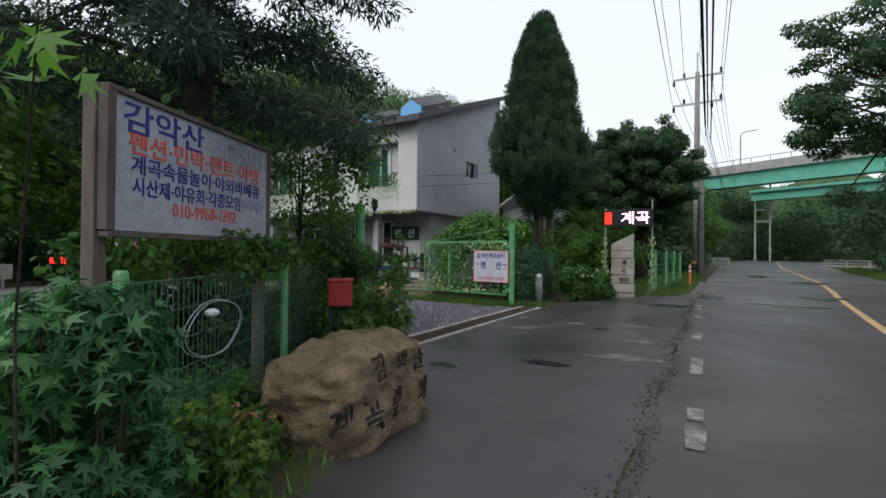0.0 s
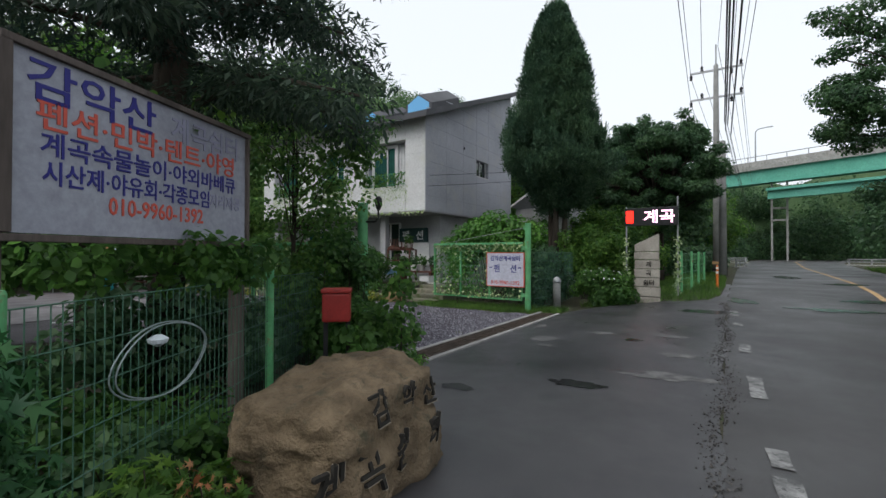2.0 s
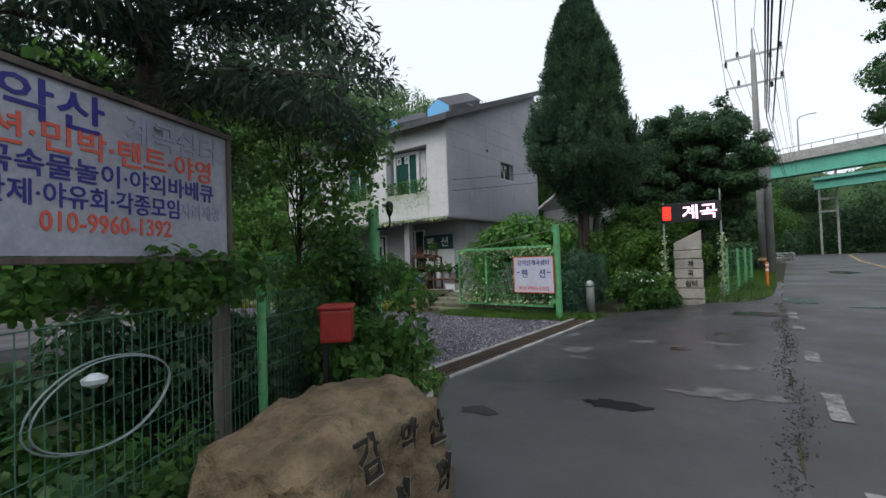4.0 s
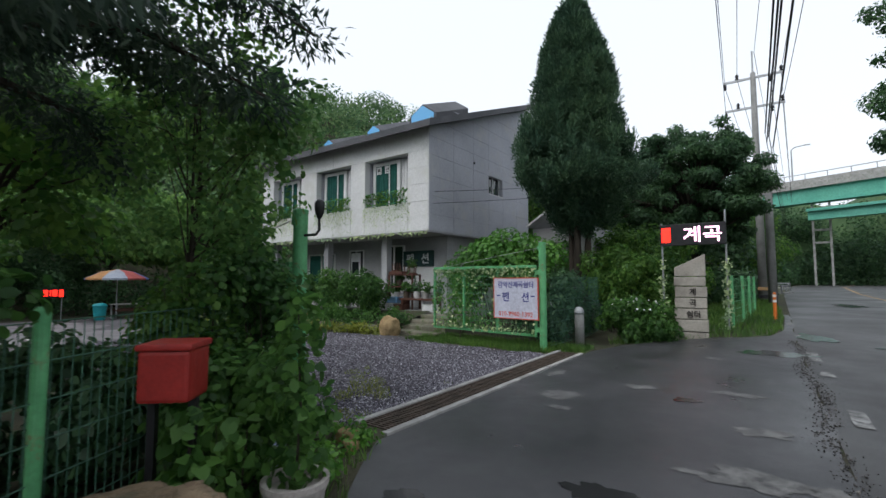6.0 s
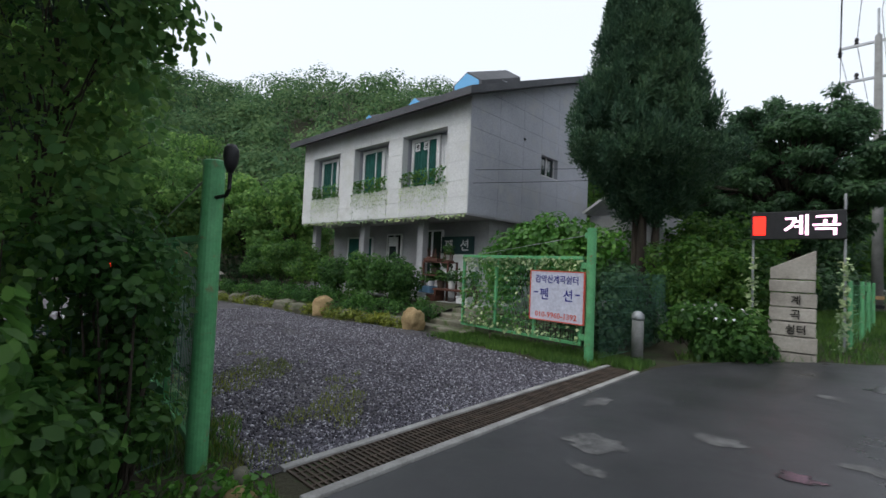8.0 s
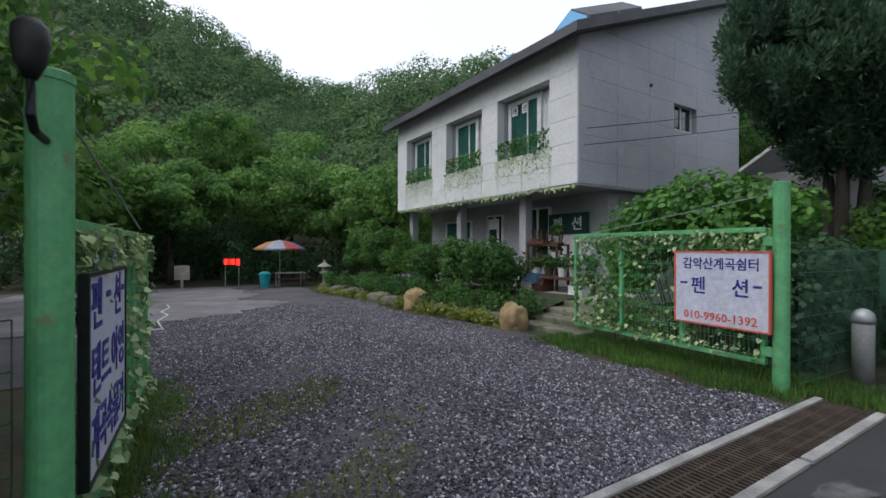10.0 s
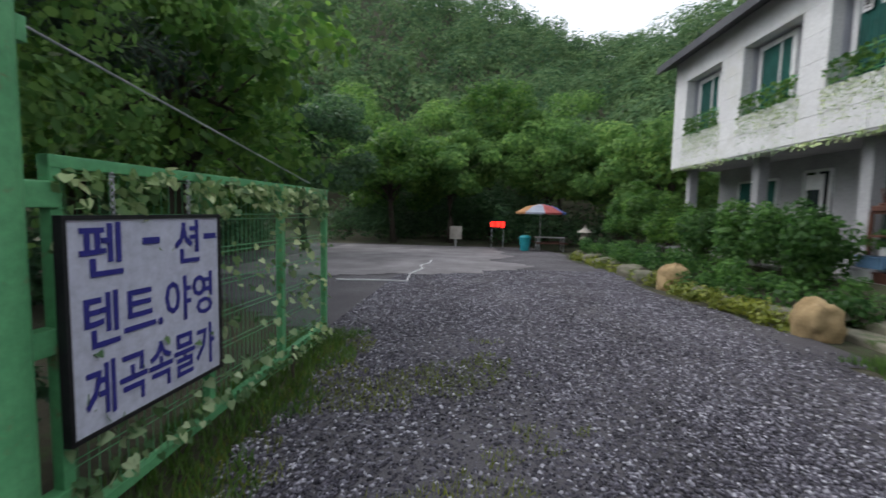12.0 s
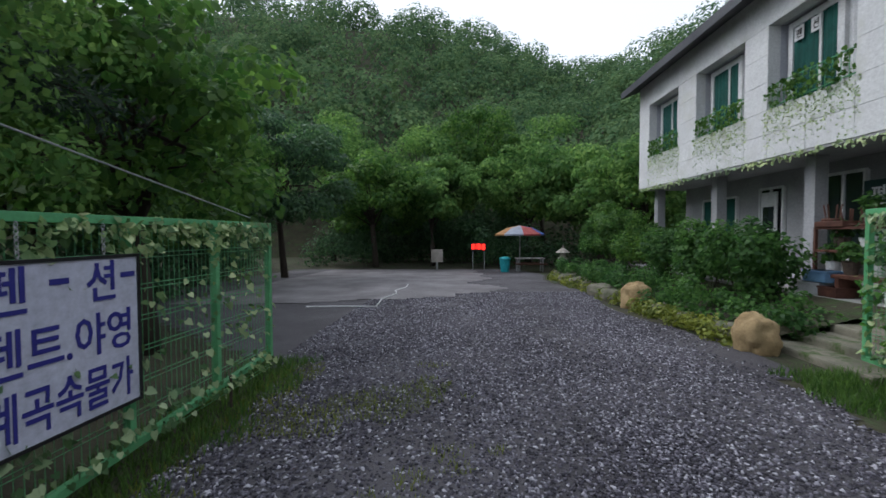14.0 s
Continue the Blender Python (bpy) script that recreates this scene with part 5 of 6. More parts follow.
# utility pole and cables
PX, PY = 2.81, 24.8
up = thing("utility_pole", "concrete utility pole with two steel crossarms", "utility pole", at=(PX, PY, 0.3))
part("shaft", lathe(bmesh.new(), [(0.2, 0), (0.17, 6), (0.12, 12.0), (0.03, 12.1)], 16), POLE_CONC, up, smooth=True)
part("peak", tube(bmesh.new(), (0, 0, 11.9), (0, 0, 13.2), 0.045), STEEL, up)
for z in (10.17, 11.75):
    part("crossarm", boxed((-1.3, -0.05, z - 0.05), (1.3, 0.05, z + 0.05)), STEEL, up)
    for x in (-1.25, -0.7, 0.75, 1.2):
        ins = part("insulator", lathe(bmesh.new(), [(0.05, 0), (0.09, 0.05), (0.05, 0.12), (0.09, 0.18), (0.05, 0.3)], 8), BLACK, up)
        ins.location = (x, 0, z + (0.05 if x in (-0.7, 1.2) else -0.38))
for x in (-0.19, 0.19):
    part("hazard_band", boxed((-0.22, -0.22, 0.4 + x), (0.22, 0.22, 0.55 + x)), YELLOW_LINE if x > 0 else BLACK, up)
p2 = thing("utility_pole", "second concrete pole close beside the first", "utility pole", at=(PX + 0.35, PY - 4.6, 0.3))
part("shaft", lathe(bmesh.new(), [(0.17, 0), (0.13, 6.6), (0.02, 6.65)], 14), POLE_CONC, p2, smooth=True)
cables = [(-1.25, 11.8), (-0.7, 12.2), (0.75, 11.8), (1.2, 12.2), (-1.25, 10.2), (1.2, 10.6), (0.1, 13.4), (0.4, 9.0), (0.55, 8.8), (0.45, 8.5), (0.7, 8.2)]
for i, (x, z) in enumerate(cables):
    pts = []
    for k in range(25):
        u = k / 24
        pts.append((PX + x * (1 + 0.15 * u) + (0.5 if x > 0.3 else 1.9) * u, PY - 46 * u, z - (1.0 if i < 7 else 0.5) * 4 * u * (1 - u) + (0.0 if i < 7 else 1.2 * u)))
    c = tagged(linked("overhead_cable", path_tube(bmesh.new(), pts, 0.013 if i < 7 else 0.03, 5), CABLE), "black overhead cable running along the road", "cable", "overhead cables")
    pts = [(PX + x + 2.2 * k / 10, PY + 4.5 * k, z - 0.6 * 4 * (k / 10) * (1 - k / 10)) for k in range(11)]
    tagged(linked("overhead_cable", path_tube(bmesh.new(), pts, 0.014, 5), CABLE), "black overhead cable running along the road", "cable", "overhead cables")
for y0, tilt in ((-19.3, 0),):
    bp = thing("utility_pole", "concrete utility pole further down the road", "utility pole", at=(PX + 0.5, y0, 0))
    part("shaft", lathe(bmesh.new(), [(0.2, 0), (0.12, 12.9), (0.02, 13.0)], 14), POLE_CONC, bp)
    part("crossarm", boxed((-1.6, -0.05, 12.4), (1.6, 0.05, 12.5)), STEEL, bp)

# street lamp, crash barriers, bridge
sl = thing("street_lamp", "slim grey street lamp on the bridge deck", "street lamp", at=(7.5, 92.9, 16.7))
part("mast", path_tube(bmesh.new(), [(0, 0, 0), (0, 0, 5), (0, 0, 6.8), (0.4, 0, 7.3), (1.8, 0, 7.5)], [0.14, 0.12, 0.1, 0.09, 0.08]), STEEL, sl)
part("head", boxed((1.7, -0.15, 7.42), (2.6, 0.15, 7.57), 0.03), STEEL, sl)
for i, (x, y, t) in enumerate(((4.2, 40.0, 80), (3.4, 64.0, 4), (14.9, 53.0, -38))):
    cb = thing("crash_barrier", "pale concrete and rail crash barrier at the roadside", "crash barrier", "crash barriers", at=(x, y, 0), turn=t)
    part("base", boxed((-2.0, -0.2, 0), (2.0, 0.2, 0.45), 0.03), CONCRETE, cb)
    for z in (0.65, 0.9):
        part("rail", boxed((-2.0, -0.04, z), (2.0, 0.04, z + 0.12)), STEEL, cb)
    for xx in (-1.8, 0, 1.8):
        part("post", boxed((xx - 0.05, -0.05, 0.4), (xx + 0.05, 0.05, 1.02)), STEEL, cb)
br = thing("bridge", "green steel girder bridge with a concrete deck", "bridge", at=(0, 0, 0))


def beam(name, a, b, w, z0, z1, mat, label=""):
    a, b = Vector(a), Vector(b)
    bm = box(bmesh.new(), (0, -w / 2, z0), ((b - a).length, w / 2, z1))
    bmesh.ops.transform(bm, matrix=Matrix.Translation(a) @ pose(0, 0, 0, 0, 0, bearing(a, b)), verts=bm.verts)
    return part(name, bm, mat, br, label)


A, B = (1, 96, 0), (64, 66, 0)
beam("deck", A, B, 9, 15.9, 16.7, CONCRETE, "grey concrete deck")
beam("parapet", (A[0], A[1] - 4, 0), (B[0], B[1] - 4, 0), 0.4, 16.7, 17.5, CONCRETE)
beam("girder", (A[0] - 1, A[1] - 3.2, 0), (B[0] - 1, B[1] - 3.2, 0), 1.2, 13.9, 15.9, BRIDGE_GREEN, "green box girder")
beam("flange", (A[0] - 1, A[1] - 3.4, 0), (B[0] - 1, B[1] - 3.4, 0), 2.2, 13.5, 13.9, BRIDGE_GREEN)
beam("girder", (9, 85.4, 0), (66, 58, 0), 1.2, 10.5, 11.8, BRIDGE_GREEN, "lower green girder")
beam("flange", (9, 85.4, 0), (66, 58, 0), 2.4, 11.8, 12.2, BRIDGE_GREEN)
# fills the underside; the dark between the girders is put into its colour
beam("soffit", (A[0], A[1] - 0.6, 0), (B[0], B[1] - 0.6, 0), 6.0, 14.4, 15.88, DARK_SOFFIT, "steel underside toned dark as the shade between the girders")
for k in range(24):
    q = Vector((A[0], A[1] - 4, 0)).lerp(Vector((B[0], B[1] - 4, 0)), k / 24)
    part("railing_post", boxed((q.x - 0.06, q.y - 0.06, 17.5), (q.x + 0.06, q.y + 0.06, 18.4)), STEEL, br)
beam("railing", (A[0], A[1] - 4, 0), (B[0], B[1] - 4, 0), 0.1, 18.3, 18.42, STEEL)
cabin = beam("site_cabin", (20, 89, 0), (31, 83.8, 0), 3.0, 17.0, 19.6, DARK_SOFFIT, "dark covered stack on the deck")
for x, y in ((30, 80), (46, 72)):
    part("pier", boxed((x - 1.5, y - 1, -1), (x + 1.5, y + 1, 13.5), 0.2), CONCRETE, br)
for x, y in ((9.5, 88), (11.5, 87)):
    part("tower_leg", boxed((x - 0.14, y - 0.14, 0), (x + 0.14, y + 0.14, 13.9)), POLE_CONC, br)
for z in (7, 9, 11):
    part("tower_brace", boxed((9.3, 87.3, z), (11.7, 87.5, z + 0.3)), POLE_CONC, br)


# ---- planting ----
# dark fir over the fence
fir = thing("fir_tree", "tall dark fir with drooping boughs over the fence", "tree", at=(-1.2, -2.9, 0))
part("trunk", path_tube(bmesh.new(), [(0, 0, -0.1), (0.05, 0.02, 3), (0, 0.05, 6), (0, 0, 9)], [0.2, 0.16, 0.1, 0.03], 10), BARK, fir, smooth=True)
boughs, tips = bmesh.new(), []
for k in range(46):
    z = 2.75 + 6.0 * (k / 46) ** 1.1
    a = k * 2.399
    reach = (2.6 - 0.24 * (z - 2.3)) * RNG.uniform(0.75, 1.1)
    p0, p1, p2 = Vector((0, 0, z)), Vector((math.cos(a) * reach * 0.55, math.sin(a) * reach * 0.55, z + 0.15)), Vector((math.cos(a) * reach, math.sin(a) * reach, z - 0.25))
    path_tube(boughs, [p0, p1, p2], [0.045, 0.028, 0.01], 5)
    for j in range(16):
        u = 0.2 + 0.85 * j / 16
        q = p0.lerp(p1, u * 2) if u < 0.5 else p1.lerp(p2, u * 2 - 1)
        s = 0.2 + 0.6 * (1 - abs(u - 0.6))
        tips.append((q.x, q.y, q.z - 0.05, s * 0.6, s * 0.6, s * 0.28))
part("branchwork", boughs, BARK, fir)
crown("needles", fir, F_PINE, tips, 92000, 0.1, FINE, 0.3, 0.15, 0.6, facing=False)

# tall cypress beside the house
cy = thing("cypress", "tall dense dark green columnar cypress", "tree", at=(-1.66, 10.05, 0))
bm = bmesh.new()
for dx, dy in ((0, 0), (0.22, 0.1), (-0.2, 0.15), (0.05, -0.2)):
    path_tube(bm, [(dx, dy, -0.1), (dx * 1.2, dy * 1.2, 2.4), (dx * 1.6, dy * 1.6, 5), (dx, dy, 8)], [0.12, 0.1, 0.07, 0.03], 8)
part("trunk", bm, BARK, cy, smooth=True)
cl = []
for k in range(1100):
    u = RNG.random() ** 0.8
    z = 2.95 + 6.9 * u
    r = 1.8 * min(1.0, 0.3 + u * 3.2) * min(1.0, (1.02 - u) * 1.2 + 0.03) ** 0.66
    a = RNG.uniform(0, math.tau)
    r *= 1 + 0.13 * math.sin(3 * a + 5 * u) + 0.08 * math.sin(11 * u + a)
    rr = r * (RNG.uniform(0.75, 1.0) if k % 3 else RNG.uniform(0.05, 0.7))
    cl.append((rr * math.cos(a), rr * math.sin(a), z, 0.2, 0.2, 0.34))
crown("foliage", cy, F_CYPRESS, cl, 220000, 0.135, FINE, -1.1, 0.25, 0.45, facing=False)

# broad tree behind the LED sign
tree("pine_tree", "broad dark tree behind the LED sign", (0.6, 18.0, 0), many_clumps((0.3, 17.6, 5.0), (3.2, 2.6, 2.5), 260, 0.38, 0.6, -0.95) + many_clumps((0.5, 17.6, 6.2), (2.6, 2.0, 1.8), 60, 0.3, 0.6, -0.2), 0.22, 85000, 0.17, F_DARK, SPRAY)
# trees behind along the road's left side
for i, (x, y, z, r, m) in enumerate(((-3.5, 21, 4.0, 3.2, F_TREE), (-1.5, 27, 4.0, 3.6, F_DARK), (-7.5, 20, 4.5, 3.4, F_TREE), (1.0, 38, 4.0, 3.4, F_TREE), (-3.0, 33, 5.0, 4.0, F_TREE), (-10, 24, 5.5, 4.0, F_HILL), (-14, 22, 5.5, 4.0, F_HILL), (-18, 20, 5.0, 4.0, F_TREE))):
    tree("broadleaf_tree", "leafy broadleaf tree behind the house and verge", (x, y, 0), many_clumps((x, y, z), (r, r, r * 0.9), 34, r * 0.3, 0.8), 0.2, 9000, 0.26, m, group="roadside trees", share=0.5)
# tree on the right of the road
tree("roadside_tree", "big broadleaf tree overhanging the road", (13.4, 23.0, 0), many_clumps((11.6, 22.5, 9.0), (4.6, 4.6, 6.4), 90, 0.9, 0.55, -0.85) + [(7.6, 21.0, 11.6, 0.8, 0.7, 0.4), (7.0, 21.0, 12.2, 0.6, 0.6, 0.3), (7.3, 21.0, 10.3, 0.6, 0.6, 0.3), (8.0, 21.0, 10.6, 0.8, 0.7, 0.35), (8.8, 21.0, 11.2, 0.7, 0.7, 0.35), (9.6, 21.5, 12.6, 0.9, 0.9, 0.5), (8.6, 21.2, 9.3, 0.7, 0.7, 0.3), (9.4, 21.0, 7.4, 0.8, 0.8, 0.4), (9.4, 20.6, 10.2, 0.8, 0.8, 0.4)], 0.35, 55000, 0.16, F_DARK)
for i, (x, y, r) in enumerate(((15, 32, 4), (16, 15, 4.2), (19, 40, 4.5), (17, 5, 4))):
    tree("roadside_tree", "broadleaf tree on the far side of the road", (x, y, 0), many_clumps((x, y, r * 1.15), (r, r, r), 34, r * 0.3, 0.8), 0.25, 8000, 0.3, F_DARK, group="trees across the road", share=0.5)
# end of the road: overgrown embankment
embank = []
for k in range(90):
    x, y = RNG.uniform(-4, 34), RNG.uniform(72, 100)
    x += 3
    h = 2.0 + 4.0 * RNG.random() + (3.0 if x > 14 else 1.0)
    if along(ROAD_LEFT, y) - 2 < x < along(ROAD_RIGHT, y) + 2 and y < 100:
        y = 103 + 4 * RNG.random()
    embank.append((x, y, h * 0.5, 3.0, 2.2, h * 0.6))
embank += [(x + RNG.uniform(-1, 1), RNG.uniform(105, 114), RNG.uniform(4, 15.5), 3.0, 2.2, 2.4) for x in np.arange(-14, 60, 0.45)] + [(RNG.uniform(8, 32), RNG.uniform(95, 100), RNG.uniform(0, 7.5), 2.0, 1.5, 1.5) for _ in range(46)]
v, f = leaf_arrays(*clump_points(embank, 70000, 0.5), 0.5, facing=True)
tagged(from_arrays("embankment_scrub", v, f, F_DARK), "overgrown green embankment scrub at the bend", "shrubbery", kind="stuff")
hedge = [(RNG.uniform(15.5, 18), y, 0.9, 1.3, 1.3, 1.2) for y in np.arange(28, 48, 1.6)] + [(RNG.uniform(12.6, 13.8), y, 0.1, 0.8, 0.8, 0.4) for y in np.arange(18, 40, 1.2)] + [(RNG.uniform(0.0, 2.4), y, 0.9, 1.1, 1.1, 1.1) for y in np.arange(24, 60, 1.5)]
v, f = leaf_arrays(*clump_points(hedge, 26000, 0.4), 0.22, facing=True)
tagged(from_arrays("roadside_scrub", v, f, F_DARK), "low green scrub along both road edges", "shrubbery", kind="stuff")

# bank that carries the bridge
bank = bmesh.new()
rows = []
for x in np.arange(-30, 82, 4.0):
    lift = 1.35 + 0.12 * math.sin(x * 0.31) + 0.08 * math.sin(x * 0.83 + 1)
    rows.append([bank.verts.new((x, y, z * lift)) for y, z in ((102, -0.5), (106, 4.5), (110, 9.0), (116, 12.5), (124, 14.0), (150, 13.0))])
for a, b in zip(rows, rows[1:]):
    for k in range(5):
        bank.faces.new((a[k], b[k], b[k + 1], a[k + 1]))
tagged(linked("embankment", bank, BANK, smooth=True), "steep overgrown bank rising behind the road bend", "bank", kind="structure")

# bushes by the right gate
shrub("bush", "bright green bush behind the gate leaf", many_clumps((-2.9, 7.2, 1.6), (1.5, 0.7, 0.9), 30, 0.36) + [(-2.6, 7.2, 2.5, 0.55, 0.4, 0.3), (-2.0, 7.2, 2.35, 0.5, 0.4, 0.3), (-3.2, 7.2, 2.3, 0.5, 0.4, 0.3), (-1.4, 7.3, 2.1, 0.4, 0.4, 0.3)], 9500, 0.11, F_BRIGHT)
shrub("bush", "yellow-green bush beyond the gate post", many_clumps((-0.4, 9.5, 1.45), (1.0, 0.6, 0.75), 24, 0.34), 6500, 0.1, F_TREE)
shrub("bush", "dark dense bush in the corner behind the bollard", many_clumps((-1.3, 7.4, 0.8), (0.8, 1.0, 0.8), 18, 0.35), 5000, 0.1, F_DARK)
shrub("bush", "low dark flowering bush by the asphalt edge", many_clumps((0.5, 7.45, 0.5), (0.75, 0.4, 0.42), 24, 0.23), 5200, 0.1, F_SHRUB)
shrub("bush", "dark hedge behind the bushes", many_clumps((-2.0, 12.2, 1.5), (2.6, 1.2, 1.3), 30, 0.5), 7000, 0.14, F_SHRUB, QUICK)
shrub("bush", "soft green hedge behind the stone marker", many_clumps((-0.3, 12.3, 1.6), (1.6, 1.4, 1.6), 40, 0.46), 12000, 0.12, F_TREE, QUICK)
# bushes in the raised bed
for i, (x, y, r, h, m) in enumerate(((-7.5, 6.9, 0.75, 0.62, F_SHRUB), (-8.9, 7.0, 0.8, 0.62, F_SHRUB), (-10.4, 7.0, 0.85, 0.6, F_SHRUB), (-12.2, 6.9, 0.9, 0.7, F_TREE), (-13.8, 7.0, 1.0, 0.95, F_TREE), (-15.4, 7.2, 1.1, 1.05, F_TREE), (-17.0, 7.2, 1.0, 0.8, F_SHRUB))):
    shrub("bed_bush", "rounded dark green bush in the raised bed", many_clumps((x, y, 0.55 + h * 0.9), (r, 0.55, h), 16, 0.3), 3800, 0.1, m, QUICK, group="bed bushes")
low = [(x, RNG.uniform(5.5, 6.9), 0.15 + 0.4 * RNG.random(), RNG.uniform(0.15, 0.4), 0.22, RNG.uniform(0.1, 0.3)) for x in np.arange(-17.5, -5.3, 0.14)]
v, f = leaf_arrays(*clump_points(low, 12000, 0.3), 0.08, QUICK, facing=True)
tagged(from_arrays("bed_weeds", v, f, F_SHRUB), "low green and yellowish weeds spilling over the bed edge", "weeds", kind="stuff")

# shrubs between fence and verge
shrub("bush", "dense dark green shrub at the gate post", many_clumps((-0.75, -1.5, 0.85), (0.42, 0.42, 0.75), 24, 0.22), 3600, 0.062, F_TREE)
shrub("bush", "dense leafy shrub hiding the back of the gate", many_clumps((-0.68, -1.08, 0.95), (0.36, 0.3, 0.95), 28, 0.2), 5200, 0.062, F_SHRUB)
shrub("bush", "dark leafy shrub spilling over the verge", many_clumps((-0.1, -1.65, 0.45), (0.4, 0.45, 0.42), 24, 0.2), 4200, 0.07, F_SHRUB)
shrub("bush", "dark undergrowth along the fence", many_clumps((0.75, -4.0, 0.16), (0.35, 0.8, 0.18), 20, 0.17), 3500, 0.08, F_DARK)
shrub("bush", "dark undergrowth behind the fence", many_clumps((-1.1, -2.6, 0.55), (0.6, 1.9, 0.55), 50, 0.24), 10000, 0.08, F_DARK, stems=False)
shrub("bush", "vine leaves on the fence below the board", many_clumps((0.2, -3.6, 1.4), (0.3, 1.0, 0.16), 40, 0.13), 1700, 0.07, F_SHRUB, stems=False)
shrub("bush", "broad-leaved shrub in front of the red box", many_clumps((0.42, -1.98, 0.46), (0.24, 0.24, 0.34), 16, 0.14), 520, 0.08, F_SHRUB, HEART)
shrub("maple_shrub", "low maple with deeply cut green leaves", many_clumps((1.68, -5.0, 0.7), (0.42, 0.36, 0.62), 56, 0.17), 7000, 0.07, F_MAPLE, MAPLE, droop=0.6)
shrub("maple_shrub", "low maple sprig with deeply cut green leaves", many_clumps((1.15, -4.15, 0.2), (0.42, 0.42, 0.2), 20, 0.14), 900, 0.07, F_TREE, MAPLE, droop=0.6)
shrub("maple_shrub", "maple sprig with russet turning leaves", many_clumps((1.22, -3.95, 0.28), (0.22, 0.2, 0.16), 8, 0.1), 26, 0.05, F_RUSSET, MAPLE, droop=0.6)

tree("slender_tree", "slender sparse-leaved tree behind the gate post", (-1.35, -1.35, 0), many_clumps((-1.3, -1.3, 2.9), (0.8, 0.6, 1.7), 34, 0.26, 0.9, -1) + many_clumps((-1.9, -1.2, 2.75), (1.3, 0.55, 1.25), 30, 0.26, 0.8, -1) + many_clumps((-0.6, -1.02, 2.55), (0.36, 0.28, 0.85), 18, 0.2, 0.9, -1) + [(-0.35, -0.95, 2.75, 0.2, 0.18, 0.2), (-0.15, -0.9, 3.0, 0.16, 0.16, 0.16), (-0.55, -1.0, 2.9, 0.22, 0.2, 0.22), (-1.4, -0.95, 3.3, 0.25, 0.25, 0.25), (-0.75, -0.85, 3.9, 0.22, 0.2, 0.3), (-0.85, -0.9, 3.3, 0.25, 0.22, 0.3)], 0.03, 6800, 0.068, F_FAR, LEAF, share=0.35)
verge = [(RNG.uniform(-0.75, 0.05) , RNG.uniform(-1.1, -0.35), RNG.uniform(0.02, 0.14), 0.12, 0.12, 0.1) for _ in range(22)] + [(along(VERGE, y) - RNG.uniform(0.1, 0.45), y, RNG.uniform(0.02, 0.16), 0.13, 0.13, 0.12) for y in np.arange(-2.4, -0.9, 0.06)]
v, f = leaf_arrays(*clump_points(verge, 2600, 0.2), 0.05, LEAF, facing=True)
tagged(from_arrays("verge_weeds", v, f, F_BRIGHT), "bright low weeds round the stones beside the drain", "weeds", kind="stuff")
p, d = clump_points([(0.5, 7.2, 0.9, 0.55, 0.25, 0.18)], 26, 0.5)
v, f = leaf_arrays(p, d, 0.06, HEART)
tagged(from_arrays("blossom", v, f, WHITE_PLASTIC), "small white blossoms on the low bush", "flowers", kind="stuff")

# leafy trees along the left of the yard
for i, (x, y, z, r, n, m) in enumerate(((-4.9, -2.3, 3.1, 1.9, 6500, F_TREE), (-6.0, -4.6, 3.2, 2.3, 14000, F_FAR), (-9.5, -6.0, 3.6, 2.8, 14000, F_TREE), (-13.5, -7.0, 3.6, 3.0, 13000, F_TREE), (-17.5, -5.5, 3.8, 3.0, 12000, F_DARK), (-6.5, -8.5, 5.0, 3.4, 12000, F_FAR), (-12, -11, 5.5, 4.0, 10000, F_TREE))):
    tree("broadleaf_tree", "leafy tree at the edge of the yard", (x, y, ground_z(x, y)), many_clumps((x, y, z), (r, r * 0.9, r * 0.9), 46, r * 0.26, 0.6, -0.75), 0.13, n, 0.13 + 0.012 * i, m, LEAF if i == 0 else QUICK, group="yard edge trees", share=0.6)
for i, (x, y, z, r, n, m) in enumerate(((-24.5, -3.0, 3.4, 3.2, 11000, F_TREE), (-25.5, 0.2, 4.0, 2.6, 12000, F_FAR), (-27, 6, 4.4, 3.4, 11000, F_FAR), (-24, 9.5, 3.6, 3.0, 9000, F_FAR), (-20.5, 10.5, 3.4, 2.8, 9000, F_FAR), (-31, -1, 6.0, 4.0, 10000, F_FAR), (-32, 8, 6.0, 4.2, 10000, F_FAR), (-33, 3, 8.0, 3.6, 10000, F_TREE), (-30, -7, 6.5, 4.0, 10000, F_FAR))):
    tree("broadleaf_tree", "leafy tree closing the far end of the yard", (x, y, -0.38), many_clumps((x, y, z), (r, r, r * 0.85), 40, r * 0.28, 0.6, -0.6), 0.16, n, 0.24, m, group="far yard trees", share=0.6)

# dark undergrowth closing the yard
under = [(RNG.uniform(-27.5, -24.0), y, RNG.uniform(0, 1.6), 0.9, 0.9, 0.8) for y in np.arange(-7, 13, 0.28) if not -3.2 < y < 2.6] + [(RNG.uniform(-31, -28), y, RNG.uniform(0, 2.6), 1.0, 0.9, 0.9) for y in np.arange(-6, 6, 0.1)] + [(x, -3.6 - (-5 - x) * 0.28 + RNG.uniform(-0.8, 0.5) - 1.2, RNG.uniform(0, 1.5), 0.8, 0.7, 0.7) for x in np.arange(-23, -4.5, 0.2)]
v, f = leaf_arrays(*clump_points(under, 42000, 0.4), 0.17, QUICK, facing=True)
tagged(from_arrays("undergrowth", v, f, F_DARK), "dark undergrowth beneath the trees round the yard", "shrubbery", kind="stuff")
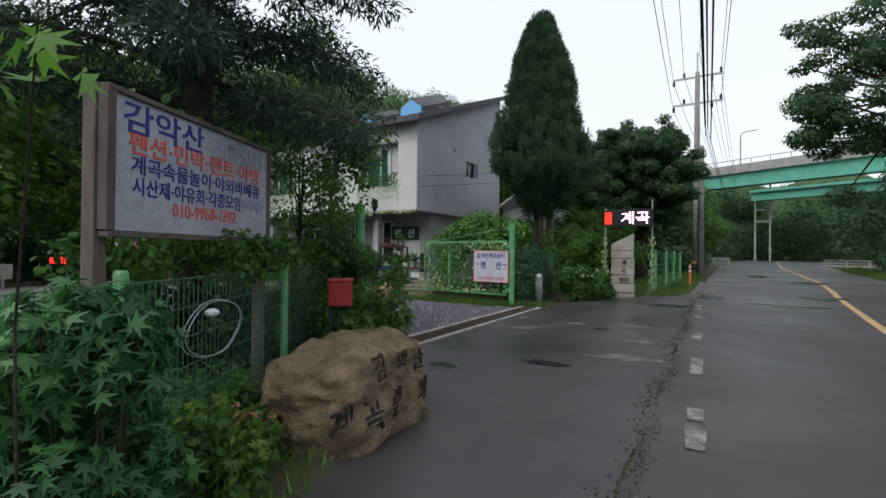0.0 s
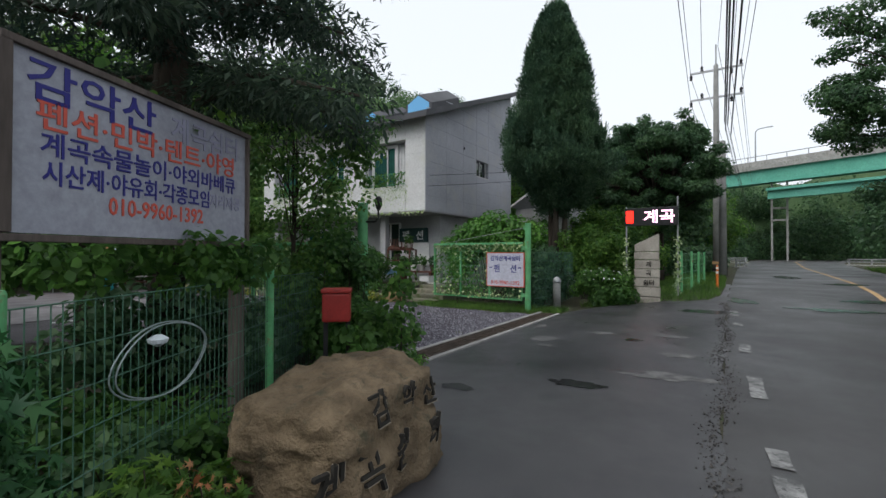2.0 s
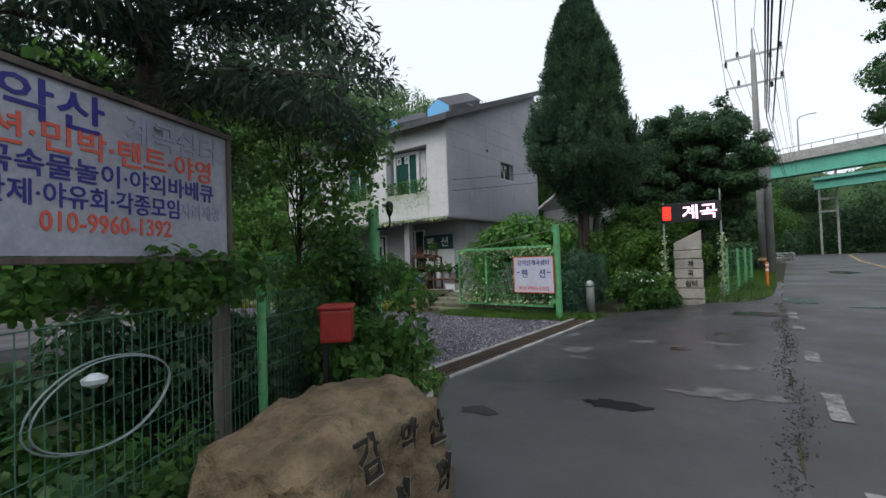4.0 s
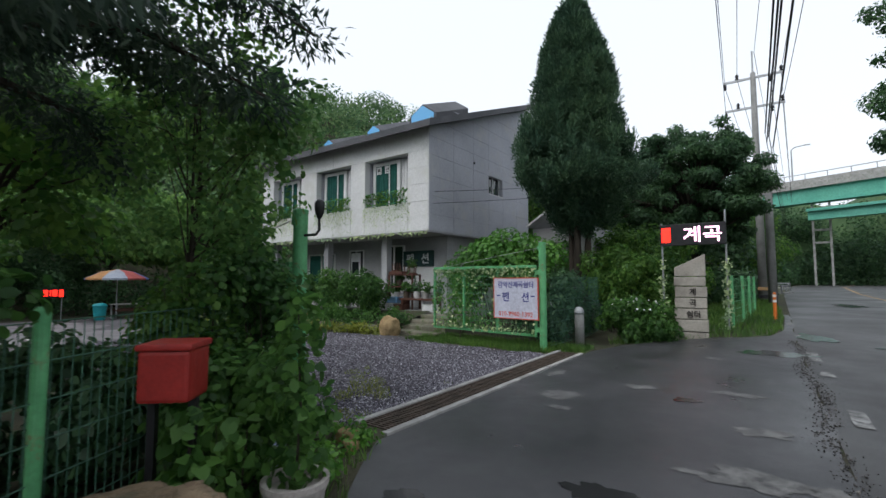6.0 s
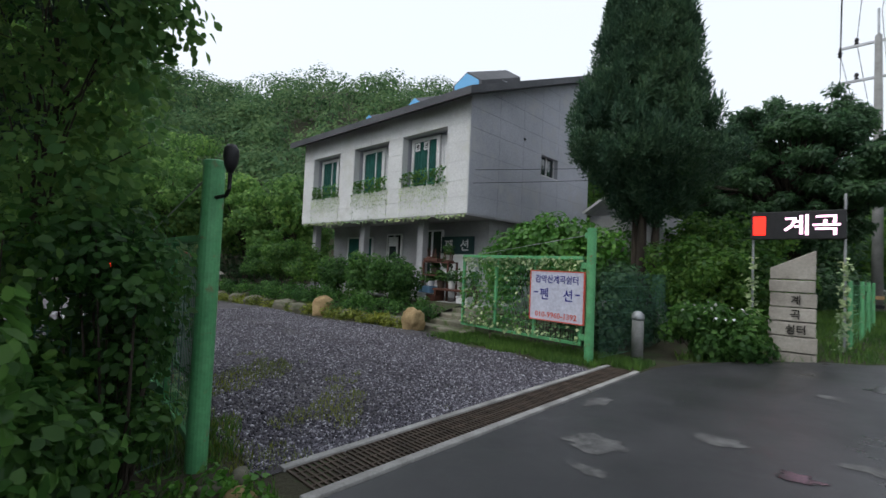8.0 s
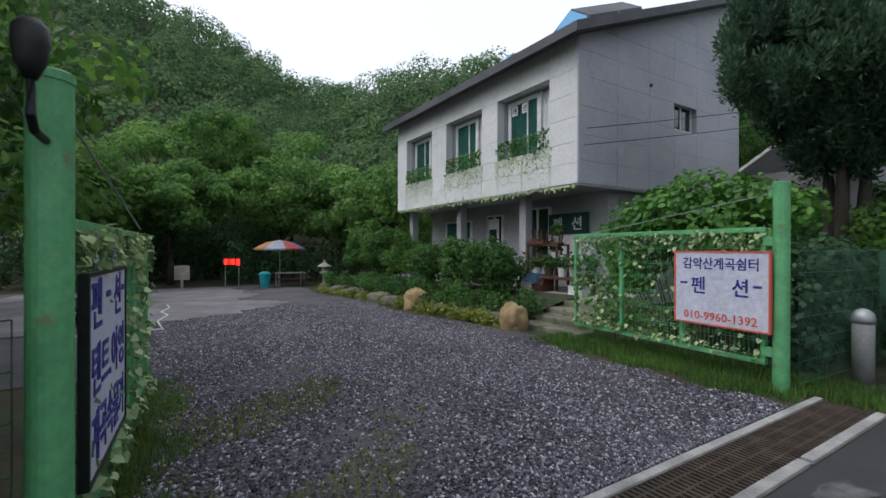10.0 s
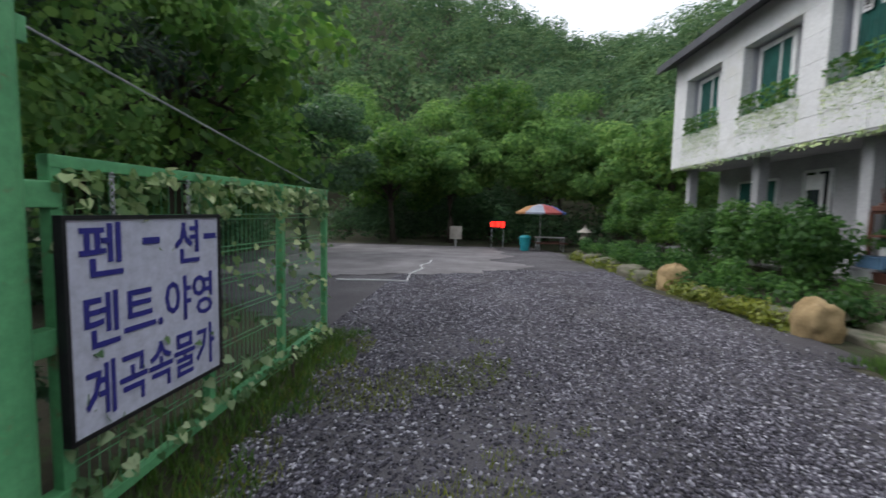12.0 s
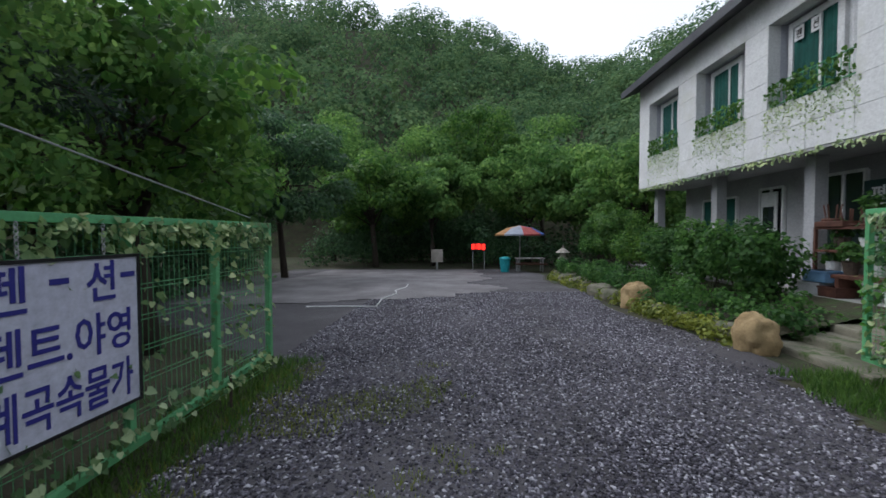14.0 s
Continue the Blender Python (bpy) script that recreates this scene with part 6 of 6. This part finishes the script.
spill = [(x, RNG.uniform(5.2, 5.6), ground_z(x, 5.4) + RNG.uniform(0.03, 0.2), 0.22, 0.14, 0.14) for x in np.arange(-17.5, -5.4, 0.16)]
v, f = leaf_arrays(*clump_points(spill, 8000, 0.2), 0.07, QUICK, facing=True)
tagged(from_arrays("edge_weeds", v, f, F_YELLOW), "yellowish weeds spilling between the edging stones", "weeds", kind="stuff")
weed = [(RNG.uniform(-1.6, 0.1), RNG.uniform(-5.6, -2.9), RNG.uniform(0.05, 0.35), 0.3, 0.3, 0.25) for _ in range(34)] + [(1.35 - 0.55 * (y + 5) + RNG.uniform(-0.25, 0.3), y, RNG.uniform(0.05, 0.3), 0.2, 0.22, 0.2) for y in np.arange(-5.2, -3.3, 0.07)]
v, f = leaf_arrays(*clump_points(weed, 6500, 0.2), 0.075, LEAF, facing=True)
tagged(from_arrays("fence_weeds", v, f, F_SHRUB), "tangled weeds on both sides of the mesh fence", "weeds", kind="stuff")
sprig = thing("maple_branch", "maple branch with bright cut leaves reaching over the verge", "branch", at=(1.79, -5.14, 0))
part("stem", path_tube(bmesh.new(), [(0, 0, 0), (0.3, -0.1, 1.2), (0.8, -0.2, 1.95)], [0.005, 0.004, 0.002], 6), BARK, sprig)
crown("leaves", sprig, F_BRIGHT, [(0.74, -0.18, 1.88, 0.13, 0.12, 0.1)], 9, 0.085, MAPLE, 0.5, 0.1)
top = [(0.4 - 0.38 * u, -4.2 + 1.0 * u, 2.42 + 0.12 * math.sin(u * 7), 0.2, 0.16, 0.1) for u in np.linspace(0.15, 1.1, 9)]
v, f = leaf_arrays(*clump_points(top, 70, 0.2), 0.08, LEAF, facing=True)
tagged(from_arrays("board_vine", v, f, F_TREE), "light green vine leaves trailing over the board", "vine", kind="stuff")
for a, b in (((2.8, 24.8, 7.6), (-5.7, 8.2, 4.3)), ((2.8, 24.8, 7.2), (-5.7, 8.1, 3.9))):
    pts = [tuple(Vector(a).lerp(Vector(b), k / 12) - Vector((0, 0, 1.2 * (k / 12) * (1 - k / 12)))) for k in range(13)]
    tagged(linked("service_cable", path_tube(bmesh.new(), pts, 0.008, 5), CABLE), "thin black service cable to the house", "cable", "service cables")

# grass and weeds
BLADE = (np.array([(-0.05, 0, 0), (0.05, 0, 0), (0.03, 0.5, 0.06), (0, 1, 0.22)]), [(0, 1, 2), (0, 2, 3)])


def grass(name, label, xy, size, mat=F_GRASS):
    n = len(xy)
    p = np.column_stack([xy, [ground_z(a, b) for a, b in xy]])
    v, f = leaf_arrays(p, np.tile(np.array((0, 0, 1.4)), (n, 1)), size, BLADE, 0.0, 0.45)
    return tagged(from_arrays(name, v, f, mat), label, "grass", kind="stuff")


def scatter(n, x0, x1, y0, y1, ok=None):
    q = np.column_stack([RNG.uniform(x0, x1, n), RNG.uniform(y0, y1, n)])
    return q if ok is None else q[[bool(ok(a, b)) for a, b in q]]


grass("grass", "grass strip under the gate leaf", scatter(9000, -4.2, -0.05, 4.75, 6.3, lambda x, y: y > 5.0 + 0.12 * math.sin(x * 6) and not (x > -0.62 and y < 5.5)), 0.12)
grass("grass", "grassy verge by the LED sign", scatter(16000, 0.0, 3.3, 7.0, 24, lambda x, y: x < along(VERGE, min(y, 19)) - 0.02), 0.16)
grass("grass", "weeds along the foot of the fence", scatter(9000, -0.6, 3.2, -8, -0.15, lambda x, y: along(VERGE, y) - 0.9 < x < along(VERGE, y) + 0.06 * math.sin(y * 9)), 0.13)
grass("grass", "weeds under the open gate leaf", scatter(4500, -4.6, -0.9, -0.75, 0.25, lambda x, y: y < -0.12 + 0.25 * math.sin(x * 3) ** 2), 0.11)
grass("grass", "grass on the far road verge", scatter(9000, 9.8, 13.5, 6, 40, lambda x, y: x > along(ROAD_RIGHT, y) + 0.1), 0.22)

moss = [(x, y) for x, y in scatter(14000, -4.4, -0.55, -0.3, 2.4) if noise.noise(Vector((x * 1.1, y * 1.1, 3.0))) * 0.7 + 0.3 * noise.noise(Vector((x * 4, y * 4, 1.0))) + 0.22 - 0.2 * y > 0.1]
grass("sparse_weeds", "thin low weeds growing through the gravel by the gate", np.array(moss), 0.07, F_YELLOW)

# forested hills
RIDGE = [(96, 2), (100, 12), (118, 19), (131, 22), (141, 23.5), (148, 23.5), (155, 21.5), (162, 19.4), (168, 21.5), (175, 24), (182, 25.8), (192, 26.5), (202, 27), (215, 24), (235, 18), (260, 12)]


def hill_height(az, r):
    e = math.tan(radians(float(np.interp(az, [a for a, _ in RIDGE], [b for _, b in RIDGE]))))
    top = 105 + 12 * math.sin(radians(az * 7))
    t = max(0.0, min(1.0, (r - 33) / (top - 33)))
    return e * top * (t ** 1.05) * 0.965 - 0.4 - (max(0.0, r - top) * 0.25)


v, f = [], []
azs, rads = np.linspace(96, 260, 70), np.linspace(33, 150, 22)
for r in rads:
    for a in azs:
        v.append((r * math.cos(radians(a)), r * math.sin(radians(a)), hill_height(a, r) - 0.6))
w = len(azs)
for j in range(len(rads) - 1):
    f += [(j * w + i, j * w + i + 1, (j + 1) * w + i + 1, (j + 1) * w + i) for i in range(w - 1)]
tagged(from_arrays("hillside", v, f, EARTH, smooth=True), "steep wooded hillside rising behind the house and yard", "hill", kind="structure")
cl = []
while len(cl) < 1700:
    a, r = RNG.uniform(98, 250), 34 + 78 * RNG.random() ** 0.8
    x, y = r * math.cos(radians(a)), r * math.sin(radians(a))
    if x > -7 and y > 0 and r < 60:
        continue
    s = RNG.uniform(1.6, 3.4)
    z = hill_height(a, r)
    cl.append((x, y, z + s * 0.9, s, s, s * RNG.uniform(0.8, 1.25)))
p, d = clump_points(cl, 330000, 0.78)
keep = (d[:, 2] > -0.35)
v, f = leaf_arrays(p[keep], d[keep], 0.56, QUICK, 0.5, 0.5, True)
tagged(from_arrays("forest", v, f, F_HILL), "dense green broadleaf forest covering the hills", "forest", kind="stuff")
